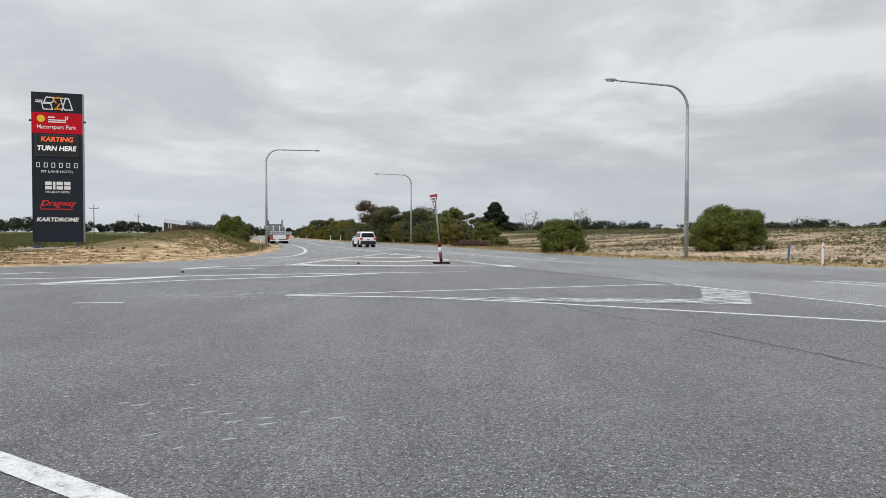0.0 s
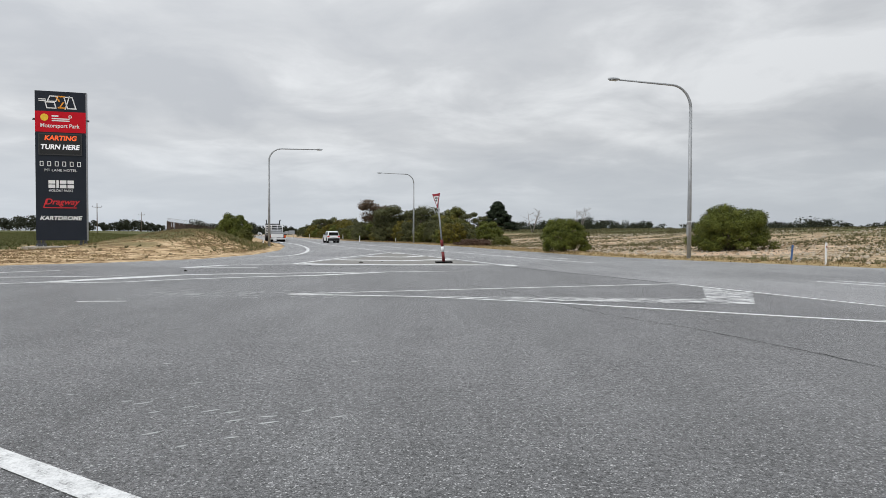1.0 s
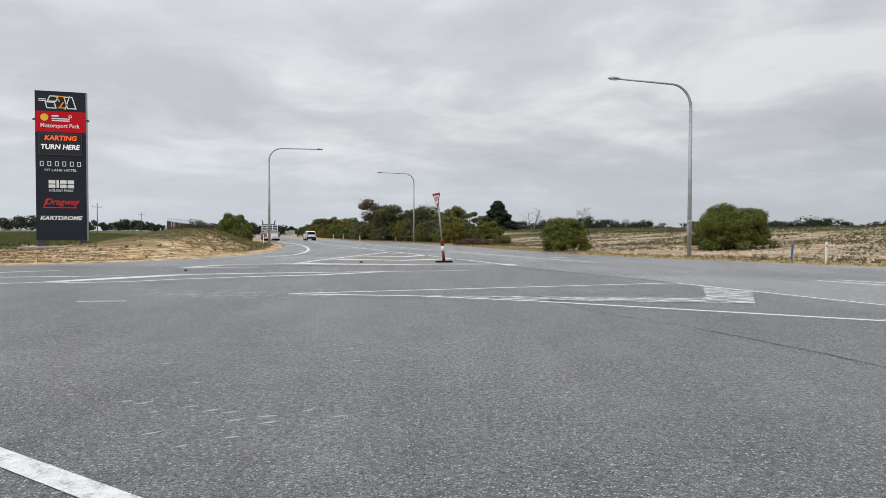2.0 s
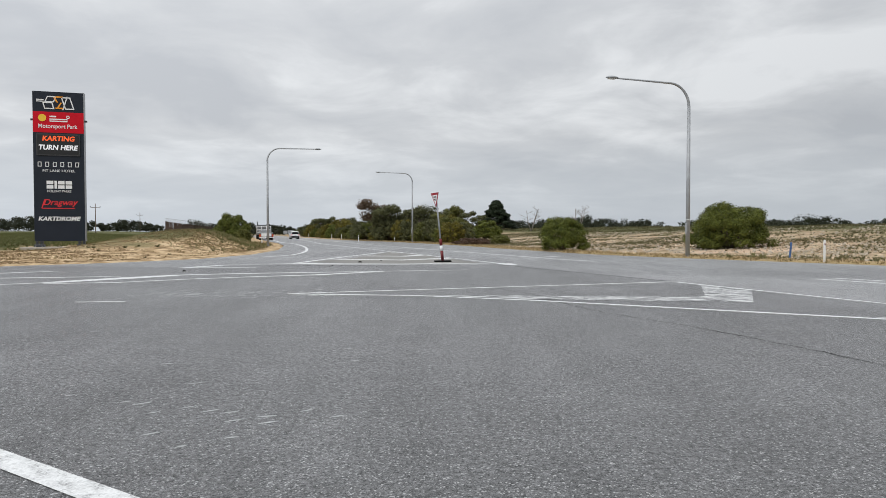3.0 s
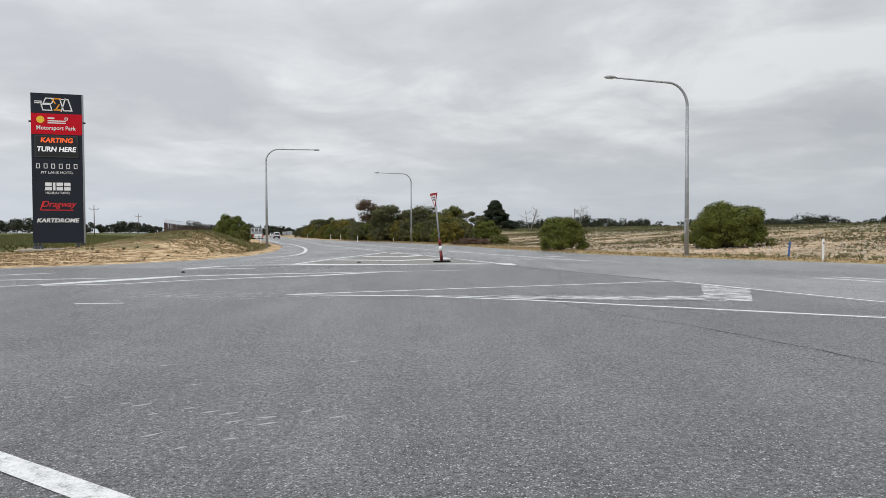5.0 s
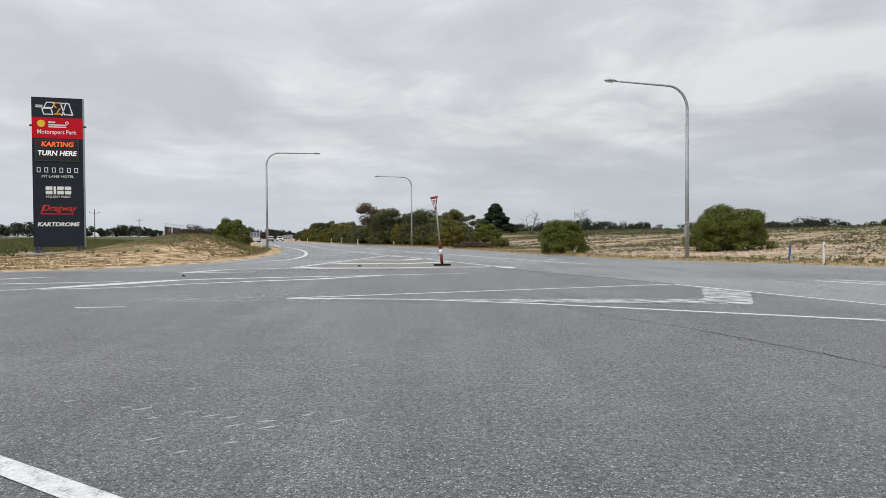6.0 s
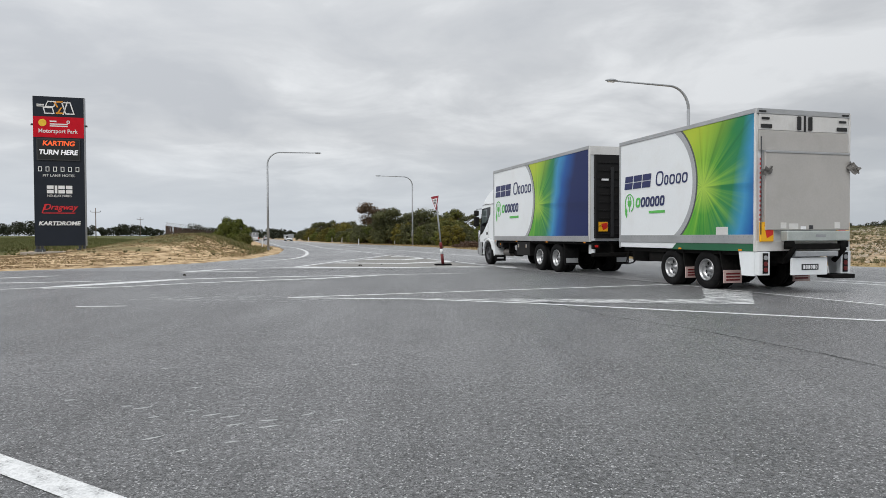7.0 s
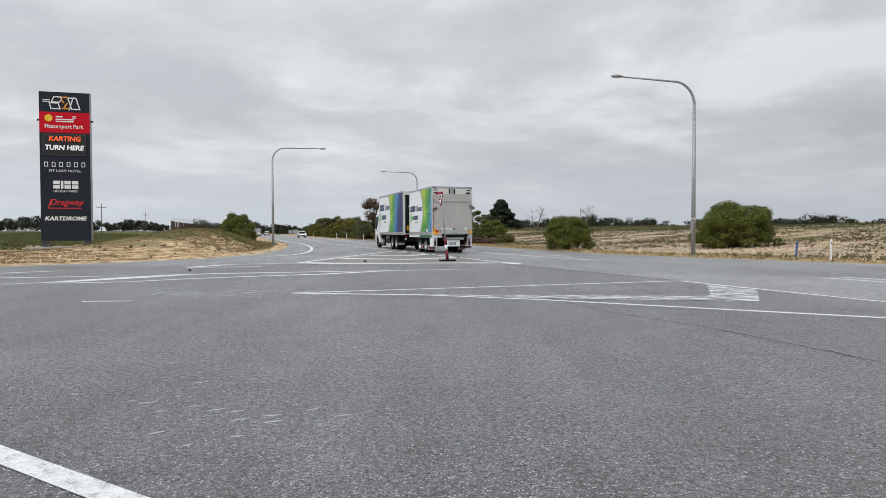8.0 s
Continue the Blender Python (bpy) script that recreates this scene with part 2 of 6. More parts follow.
# ---- the lie of the land ----
# asphalt's outline: left kerbless verge of the bend, main road ahead, right verge, main road behind
LEFT_EDGE = [(-75, -22), (-45, 2), (-26, 17.5), (-17.1, 25.2), (-14.4, 27.9), (-12.0, 32.2), (-11.3, 38.6), (-12.3, 48.7), (-15.6, 64), (-20.1, 79.6), (-25.5, 95.0), (-38.8, 137.2), (-60, 205), (-92, 310), (-190, 630)]
RIGHT_EDGE = [(-180, 633), (-80, 313), (-50, 208), (-31.5, 152), (-17.2, 111), (-6.6, 89), (1.1, 66.5), (5.3, 49.7), (8.9, 38.0), (12.1, 32.4), (17.0, 25.4), (24.5, 12), (36, -14), (66, -115), (100, -230)]
NEAR_EDGE = [(78, -236), (46, -118), (17, -22), (4, -9), (-18, -14), (-55, -42)]
ROAD = LEFT_EDGE + RIGHT_EDGE + NEAR_EDGE


def road_distance(x, y):
    """Signed distance in metres to the asphalt's edge, positive outside (numpy arrays)."""
    inside = np.zeros(x.shape, bool)
    best = np.full(x.shape, 1e9)
    n = len(ROAD)
    for i in range(n):
        (ax, ay), (bx, by) = ROAD[i], ROAD[(i + 1) % n]
        dx, dy = bx - ax, by - ay
        s = np.clip(((x - ax) * dx + (y - ay) * dy) / (dx * dx + dy * dy), 0, 1)
        best = np.minimum(best, np.hypot(x - ax - s * dx, y - ay - s * dy))
        cross = ((ay > y) != (by > y)) & (x < (bx - ax) * (y - ay) / (by - ay + 1e-12) + ax)
        inside ^= cross
    return np.where(inside, -best, best)


def ease(a, b, v):
    s = np.clip((v - a) / (b - a), 0, 1)
    return s * s * (3 - 2 * s)


def side_of_road(x, y):
    """Positive to the right of the main road's line, in metres."""
    return (x - 4.0) * 0.955 + (y - 45.0) * 0.297


def bumps(x, y, s, k):
    return (np.sin(x * s + k) * np.cos(y * s * 1.13 + 2.1 * k) + np.sin((x + y) * s * 0.71 + 1.7 * k) * 0.7 + np.sin((x - 1.6 * y) * s * 1.9 + k * 3) * 0.35) / 2.05


def land(x, y):
    """Ground height outside and under the road (numpy arrays)."""
    x, y = np.asarray(x, float), np.asarray(y, float)
    d = road_distance(x, y)
    z = -0.07 + 0.10 * ease(-0.1, 0.9, d + 0.25 * bumps(x, y, 1.7, 0.4))
    right = side_of_road(x, y) > 0
    # stony bank to the right, rising to a low ridge
    bank = 1.95 * ease(2.0, 44, d) * (0.55 + 0.45 * ease(-30, 25, x + 0.1 * y))
    far = np.hypot(x, y)
    bank = bank + 0.16 * bumps(x, y, 0.11, 1.0) * ease(3, 14, d) + 0.05 * bumps(x, y, 0.6, 2.0) * ease(1.5, 6, d) - 1.0 * ease(90, 260, d)
    # mound beside the bend, field behind it
    mx, my = (x + 20.3) / 6.4, (y - 56) / 14.0
    mound = 1.35 * np.exp(-(mx * mx + my * my) ** 1.25) + 0.15 * np.exp(-(((x + 22) / 4) ** 2 + ((y - 54) / 5) ** 2))
    field = 1.9 * ease(60, 330, far) * ease(2, 60, d)
    leftz = (mound * ease(0.8, 7, d) + field * ease(3, 30, d) + 0.05 * bumps(x, y, 0.16, 3.0) * ease(1, 6, d) + 0.03 * bumps(x, y, 0.8, 5.0) * ease(1, 5, d))
    # level pad under the pylon sign
    pad = np.exp(-((((x + 33.5) / 8.0) ** 2 + ((y - 51) / 11.0) ** 2) ** 3))
    leftz = leftz * (1 - pad) - 0.24 * pad
    return z + np.where(d > 0, np.where(right, bank, leftz), 0)


def land_at(x, y):
    return float(land(np.array([x]), np.array([y]))[0])


def build_ground():
    near = np.concatenate([np.arange(-62, 44, 0.6)])
    xs = np.concatenate([[-3000, -1800, -1100, -700, -480, -340, -250, -190, -150, -122, -102, -88, -78, -69], near, [46, 50, 56, 64, 74, 88, 106, 130, 165, 210, 280, 380, 520, 750, 1200, 1900, 3000]])
    ys = np.concatenate([[-1500, -800, -450, -280, -180, -120, -80, -55, -38, -26, -17, -10, -5, 0, 4, 8, 12], np.arange(15, 110, 0.6), np.arange(110, 200, 2.5), [206, 216, 230, 250, 280, 320, 370, 440, 530, 660, 850, 1200, 1800, 3000]])
    X, Y = np.meshgrid(xs, ys)
    Z = land(X, Y)
    nx, ny = len(xs), len(ys)
    verts = np.stack([X.ravel(), Y.ravel(), Z.ravel()], 1)
    i = np.arange(nx * ny).reshape(ny, nx)
    faces = np.stack([i[:-1, :-1].ravel(), i[:-1, 1:].ravel(), i[1:, 1:].ravel(), i[1:, :-1].ravel()], 1)
    me = mesh_of("ground", verts.tolist(), faces.tolist(), SOIL, True)
    x, y = verts[:, 0], verts[:, 1]
    d = road_distance(x, y)
    right = side_of_road(x, y) > 0
    # cover: red = green field, green = pale stones, blue = straw along the verge
    red = np.where(right, 0.26 + 0.60 * ease(20, 40, d) + 0.10 * ease(6, 20, d), np.clip(0.95 * ease(21, 28, d) + 0.76 * ease(3.5, 8, d) * np.exp(-(((x + 20) / 11) ** 2 + ((y - 60) / 20) ** 2) ** 2) + 0.22 * ease(8, 16, d), 0, 1))
    green = np.where(right, 0.85 * ease(2, 5, d), 0.15)
    blue = np.where(right, 1.0 * (1 - ease(1.2, 3.4, d)), 0.12)
    col = np.stack([red, green, blue, np.ones_like(red)], 1).astype(np.float32)
    at = me.color_attributes.new("cover", "FLOAT_COLOR", "POINT")
    at.data.foreach_set("color", col.ravel())
    sand = np.exp(-(((x - 18.2) / 4.2) ** 2 + ((y - 39.6) / 2.6) ** 2) ** 1.5)
    at = me.attributes.new("sand", "FLOAT", "POINT")
    at.data.foreach_set("value", sand.astype(np.float32))
    tagged(new("ground", me), "dry roadside ground of tan dirt, stones and sparse grass", "ground", kind="structure")


def fill_outline(name, outline, z, material, thick=0.0):
    bm = bmesh.new()
    vs = [bm.verts.new((x, y, z)) for x, y in outline]
    es = [bm.edges.new((vs[i], vs[(i + 1) % len(vs)])) for i in range(len(vs))]
    bmesh.ops.triangle_fill(bm, edges=es, use_beauty=True)
    bmesh.ops.recalc_face_normals(bm, faces=bm.faces)
    if sum(f.normal.z for f in bm.faces) < 0:
        bmesh.ops.reverse_faces(bm, faces=bm.faces)
    return part(name, bm, material)


build_ground()
tagged(fill_outline("road", ROAD, 0.0, ASPHALT), "worn grey asphalt junction and highway", "road", kind="structure")
# paler asphalt over highway and far junction, up to the side road's joint
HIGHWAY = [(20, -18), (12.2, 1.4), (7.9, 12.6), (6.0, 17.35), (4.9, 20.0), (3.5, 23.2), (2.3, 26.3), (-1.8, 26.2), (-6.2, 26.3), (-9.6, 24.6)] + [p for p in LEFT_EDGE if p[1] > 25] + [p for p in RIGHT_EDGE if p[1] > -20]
tagged(fill_outline("paler_road_sheet", HIGHWAY, 0.002, PALE_ASPHALT), "paler asphalt over the highway and far junction", "road", kind="structure")


# ---- road markings ----
def stripe(bm, pts, widths, z=0.005):
    """A painted line along pts."""
    n = len(pts)
    rows = []
    for i, (x, y) in enumerate(pts):
        a, b = Vector(pts[max(i - 1, 0)]), Vector(pts[min(i + 1, n - 1)])
        t = (b - a).normalized()
        w = (widths[i] if isinstance(widths, (list, tuple)) else widths) / 2
        rows.append((bm.verts.new((x - t.y * w, y + t.x * w, z)), bm.verts.new((x + t.y * w, y - t.x * w, z))))
    for a, b in zip(rows, rows[1:]):
        bm.faces.new((a[0], a[1], b[1], b[0]))
    return bm


def smooth(pts, n=6):
    """A flowing line through pts."""
    out = []
    p = [pts[0]] + list(pts) + [pts[-1]]
    for i in range(1, len(p) - 2):
        for k in range(n):
            s = k / n
            out.append(tuple(0.5 * (2 * p[i][c] + (p[i + 1][c] - p[i - 1][c]) * s + (2 * p[i - 1][c] - 5 * p[i][c] + 4 * p[i + 1][c] - p[i + 2][c]) * s * s + (3 * p[i][c] - p[i - 1][c] - 3 * p[i + 1][c] + p[i + 2][c]) * s ** 3) for c in (0, 1)))
    return out + [tuple(pts[-1])]


def marking(pts, widths, label="worn white painted road line", mat_=None, z=0.005):
    bm = stripe(bmesh.new(), pts, widths, z)
    bmesh.ops.recalc_face_normals(bm, faces=bm.faces)
    if sum(f.normal.z for f in bm.faces) < 0:
        bmesh.ops.reverse_faces(bm, faces=bm.faces)
    return tagged(part("road_marking", bm, mat_ or PAINT), label, "road marking", "road markings", "structure")


def painted_area(outline, label="worn white painted chevron", mat_=None, z=0.006):
    bm = bmesh.new()
    f = bm.faces.new([bm.verts.new((x, y, z)) for x, y in outline])
    bm.normal_update()
    if f.normal.z < 0:
        bmesh.ops.reverse_faces(bm, faces=[f])
    return tagged(part("road_marking", bm, mat_ or PAINT), label, "road marking", "road markings", "structure")


def markings():
    # wedge island before the camera
    marking([(-3.3, 13.85), (6.1, 17.1)], 0.14)
    marking([(-3.3, 13.8), (-0.5, 13.4), (1.8, 12.42), (6.7, 9.68), (13, 6.2)], 0.15)
    marking([(6.05, 17.12), (8.1, 11.8), (12.5, 1.0), (20, -18)], 0.14)
    painted_area([(-0.4, 13.5), (5.1, 13.1), (5.35, 13.25), (6.35, 16.0), (6.95, 14.65), (5.80, 12.12), (1.8, 12.62)], mat_=WORN_PAINT)
    painted_area([(6.3, 10.05), (7.5, 9.6), (8.6, 9.2), (9.4, 10.6), (8.9, 9.0), (7.0, 9.68)], mat_=WORN_PAINT)
    # lines of the side road
    marking([(-16, 14.6), (-11.11, 16.35), (-10.18, 17.05)], 0.17)
    painted_area([(-10.6, 16.6), (-9.9, 17.0), (-8.6, 18.6), (-7.9, 19.75), (-8.35, 19.95), (-9.4, 18.75), (-10.3, 17.4)])
    marking([(-8.4, 19.8), (-7.12, 20.37), (-5.83, 20.79), (-3.58, 21.39), (-0.44, 22.22), (0.9, 22.6)], [0.30, 0.32, 0.28, 0.24, 0.16, 0.12])
    marking([(-10.2, 16.6), (-8.45, 17.0), (-7.15, 18.18), (-5.4, 19.27), (-3.87, 19.99), (-2.9, 20.9), (-2.0, 21.7)], [0.16, 0.18, 0.20, 0.24, 0.34, 0.36, 0.2])
    marking([(-20, 16.6), (-12.66, 18.64), (-11.08, 18.98), (-9.6, 19.41)], [0.26, 0.26, 0.24, 0.14])
    marking([(-18, 18.2), (-14.19, 20.89), (-13.0, 22.04)], [0.3, 0.34, 0.2])
    marking([(-9.6, 23.9), (-8.72, 26.1)], 0.42)
    marking([(-9.4, 23.97), (-6.98, 24.37)], 0.26)
    marking([(-6.9, 12.2), (-6.0, 12.28)], 0.12)
    # nose island beyond
    marking([(-3.54, 44.8), (-4.4, 39.5), (-5.2, 35.0), (-5.85, 30.54), (-6.3, 27.3), (-9.0, 26.0)], [0.24, 0.24, 0.24, 0.24, 0.26, 0.2])
    marking([(-3.54, 44.8), (0.68, 32.35), (2.38, 27.36), (2.66, 26.06)], 0.19)
    painted_area([(2.2, 27.5), (2.9, 27.2), (3.0, 26.0), (2.5, 26.0)])
    marking([(-3.3, 41.4), (-2.37, 41.4)], 0.85)
    marking([(-4.3, 36.1), (-2.14, 35.5), (-0.91, 37.8)], 0.8)
    marking([(-5.2, 31.7), (-1.94, 30.7), (0.59, 33.0)], 0.75)
    marking([(-6.06, 27.5), (-5.04, 26.95), (-1.76, 26.75), (-0.23, 27.1), (2.0, 27.45)], [0.9, 0.75, 0.6, 0.45, 0.2])
    # edge line round the bend
    marking(smooth([(-40, 148), (-26.5, 103), (-21.5, 86.5), (-17.5, 75.8), (-14.4, 65.9), (-11.8, 56.1), (-10.2, 48.8), (-9.2, 43.2), (-8.8, 39.3), (-8.9, 36.8), (-9.6, 34.6)]), 0.24)
    # main road
    marking([(-185, 628), (-86, 310), (-54, 205), (-34, 147), (-22, 105), (-13.5, 73), (-4.2, 46.6)], 0.2)
    marking([(-183, 630), (-82.5, 310.5), (-51.5, 205), (-32.5, 150), (-18, 103), (-6.9, 66.5), (1.4, 43.0), (5.7, 31.3), (6.8, 29.1)], 0.22)
    painted_area([(5.5, 35.2), (5.9, 35.2), (6.6, 33.9), (6.2, 33.9)])
    marking([(10.36, 18.07), (10.95, 17.0), (11.3, 16.2), (14, 8)], 0.2)
    marking([(11.06, 18.38), (11.87, 17.1), (15, 9)], 0.2)
    # line at the camera's feet
    marking([(-5.0, 5.24), (-2.5, 3.696), (1.0, 1.537), (4, -0.31)], 0.165)
    # joints between old and new asphalt
    marking([(1.2, 29.0), (2.3, 26.3), (3.5, 23.2), (4.9, 20.0), (6.0, 17.35), (7.9, 12.6), (12.2, 1.4)], [0.03, 0.05, 0.07, 0.06, 0.07, 0.05, 0.05], "dark bitumen joint between asphalt strips", SEAM, 0.004)
    jr = random.Random(17)
    crack = [(x + jr.gauss(0, 0.018), y + jr.gauss(0, 0.03)) for x, y in smooth([(0.6, 16.6), (1.3, 15.1), (1.9, 13.6), (2.15, 12.2), (2.5, 10.9), (2.95, 9.9), (3.45, 9.0), (3.95, 7.6), (4.4, 6.2), (5.4, 3)], 9)]
    marking(crack, [jr.uniform(0.006, 0.030) for _ in crack], "dark bitumen joint between asphalt strips", SEAM, 0.004)
    painted_area([(-3.5, 43.5), (-4.6, 33.0), (-6.0, 28.6), (-3.0, 26.6), (1.7, 27.5), (-0.9, 36.5)], "dusty patch of asphalt inside the painted island", DUST, 0.003)
    # scrape marks
    pr = random.Random(3)
    for x, y in ((-2.75, 6.45), (-2.15, 5.62), (-2.45, 5.0), (-1.25, 4.6), (-1.35, 4.12), (-1.0, 4.75), (-1.9, 4.85), (-2.1, 4.7), (-1.45, 4.5), (-0.75, 4.6), (-3.0, 5.2), (-1.9, 4.2), (-1.05, 7.3), (-4.6, 8.6), (-2.3, 4.95), (-1.7, 4.75), (-1.55, 4.7), (-1.2, 4.45), (-1.6, 3.95), (-0.9, 6.6)):
        a, l = radians(pr.uniform(15, 45)), pr.uniform(0.035, 0.075)
        marking([(x - math.cos(a) * l, y - math.sin(a) * l), (x, y), (x + math.cos(a) * l, y + math.sin(a) * l)], [0.012, 0.032, 0.012], "pale scrape mark on asphalt", SCUFF, 0.0015)
    for i in range(110):
        x, y = pr.uniform(-6.6, -2.2), pr.gauss(13.8, 0.5)
        a, l = radians(pr.uniform(20, 65)), pr.uniform(0.03, 0.13)
        marking([(x - math.cos(a) * l, y - math.sin(a) * l), (x + math.cos(a) * l, y + math.sin(a) * l)], 0.045, "pale scrape mark on asphalt", SCUFF, 0.0015)


markings()


# ---- street furniture ----
GALV = plain("galvanised_steel", (0.34, 0.355, 0.37), 0.5, 0.25, 0.2, 2.0, 30)
DARK_STEEL = plain("dark_painted_steel", (0.035, 0.037, 0.042), 0.5, 0.1, 0.25)
RUBBER = plain("black_rubber", (0.010, 0.010, 0.0105), 0.85, 0, 0.3, 6, 60, 0.2, 0.12, (0.024, 0.022, 0.020))
WHITE = plain("white_paint", (0.78, 0.79, 0.80), 0.35, 0, 0.06, 1.2, 25, 0.03)
SIGN_NAVY = plain("navy_sign_panel", (0.017, 0.0225, 0.034), 0.45, 0, 0.15, 0.6, 20, 0.02, 0.2)
SIGN_RED = plain("red_sign_panel", (0.56, 0.006, 0.020), 0.5, 0, 0.10, 1.0, 20, 0.02, 0.15)
SIGN_WHITE = plain("white_sign_film", (0.80, 0.81, 0.83), 0.4, 0, 0.05)
SIGN_ORANGE = plain("orange_sign_film", (0.85, 0.33, 0.02), 0.4, 0, 0.08)
SIGN_YELLOW = plain("yellow_sign_film", (0.85, 0.55, 0.03), 0.4, 0, 0.08)
BRIGHT_RED = plain("bright_red_film", (0.62, 0.02, 0.03), 0.4, 0, 0.08)
POST_RED = plain("faded_red_paint", (0.15, 0.014, 0.016), 0.55, 0, 0.25, 5, 50, 0.05, 0.4, (0.16, 0.10, 0.08))
BLUE = plain("blue_marker_paint", (0.045, 0.12, 0.30), 0.5, 0, 0.2)
CONCRETE = plain("concrete", (0.40, 0.36, 0.31), 0.9, 0, 0.25, 2.5, 30, 0.3, 0.2)
WOOD = plain("weathered_timber", (0.16, 0.125, 0.10), 0.9, 0, 0.35, 3, 30, 0.3, 0.2)
BARK = plain("bark", (0.13, 0.105, 0.085), 0.95, 0, 0.4, 5, 40, 0.4, 0.1)
DEADWOOD = plain("dead_wood", (0.24, 0.215, 0.195), 0.95, 0, 0.3, 5, 40, 0.2, 0.1)


def glow(name, c, strength):
    k = Nodes(name)
    k.b.inputs["Emission Color"].default_value = c + (1,)
    k.b.inputs["Emission Strength"].default_value = strength
    return k.done(c + (1,), 0.4)


LED_WHITE = glow("led_white", (0.85, 0.86, 0.9), 0.25)
LED_RED = glow("led_red", (0.9, 0.12, 0.025), 0.45)


ALLOY_BAND = plain("pale_band", (0.5, 0.51, 0.52), 0.5)


def street_lamp(x, y, turn):
    lamp = empty("street_lamp", pose(x, y, land_at(x, y) if road_distance(np.array([x]), np.array([y]))[0] > 0 else 0, 0, 0, turn), "tall galvanised steel street lamp with curved outreach arm", "street lamp", "street lamps")
    bm = bmesh.new()
    rod(bm, (0, 0, -0.1), (0, 0, 7.85), 0.115, 0.082, 12)
    part("pole", bm, GALV, lamp)
    pts, rad = [(0, 0, 7.8)], [0.082]
    for i in range(0, 9):
        a = radians(88 * i / 8)
        pts.append((1.15 * (1 - math.cos(a)), 0, 7.85 + 1.15 * math.sin(a)))
        rad.append(0.08 - 0.025 * i / 8)
    pts.append((4.25, 0, 9.05))
    rad.append(0.04)
    part("arm", tube(bmesh.new(), pts, rad, 10), GALV, lamp)
    bm = boxed(-0.16, 0.16, -0.16, 0.16, -0.02, 0.025, 0.01)
    part("base_plate", bm, GALV, lamp)
    bm = boxed(0.085, 0.12, -0.07, 0.07, 1.2, 1.75, 0.01)
    part("access_cover", bm, GALV, lamp)
    bm = bmesh.new()
    bmesh.ops.create_uvsphere(bm, u_segments=16, v_segments=8, radius=1)
    for v in bm.verts:
        v.co = Vector((4.56 + v.co.x * 0.36, v.co.y * 0.15 * (1 - 0.25 * v.co.x), 9.05 + (v.co.z * 0.10 if v.co.z > 0 else v.co.z * 0.045)))
    for f in bm.faces:
        f.smooth = True
    head = part("luminaire", bm, GALV, lamp)
    bm = boxed(4.38, 4.78, -0.10, 0.10, 8.985, 9.012, 0.008)
    part("diffuser", bm, plain("frosted_glass", (0.55, 0.56, 0.56), 0.3), head)
    bm = bmesh.new()
    rod(bm, (0, 0, 1.9), (0, 0, 1.95), 0.115, 0.115, 12)
    part("number_band", bm, ALLOY_BAND, lamp)
    return lamp


street_lamp(12.9, 34.3, 196.5)
street_lamp(-16.1, 60.0, 16.5)
street_lamp(-4.0, 85.8, 196.5)


def lettering(words, width, height, material, parent, m, name="lettering", shear=0.0, bold=0.0):
    """Words in the built-in font, fitted to a width and height, centred on m's origin, in m's x-y plane."""
    cu = bpy.data.curves.new("words", "FONT")
    cu.body, cu.extrude, cu.shear, cu.offset = words, 0.01, shear, bold
    cu.resolution_u = 3
    tmp = new("words", cu)
    dg = bpy.context.evaluated_depsgraph_get()
    me = bpy.data.meshes.new_from_object(tmp.evaluated_get(dg))
    bpy.data.objects.remove(tmp)
    co = np.array([v.co for v in me.vertices])
    lo, hi = co.min(0), co.max(0)
    k = np.array([width / (hi[0] - lo[0]), height / (hi[1] - lo[1]), 1.0])
    co = (co - (lo + hi) / 2) * k
    me.vertices.foreach_set("co", co.ravel())
    # one part for each letter
    bm = bmesh.new()
    bm.from_mesh(me)
    bpy.data.meshes.remove(me)
    bm.verts.ensure_lookup_table()
    todo = set(range(len(bm.verts)))
    while todo:
        stack, island = [min(todo)], []
        todo.discard(stack[0])
        while stack:
            v = bm.verts[stack.pop()]
            island.append(v)
            for e in v.link_edges:
                o = e.other_vert(v).index
                if o in todo:
                    todo.discard(o)
                    stack.append(o)
        at_ = {v.index: i for i, v in enumerate(island)}
        faces = {f for v in island for f in v.link_faces}
        letter = new(name, mesh_of(name, [tuple(v.co) for v in island], [[at_[v.index] for v in f.verts] for f in sorted(faces, key=lambda f: f.index)], material))
        letter.parent = parent
        letter.matrix_basis = m
    bm.free()


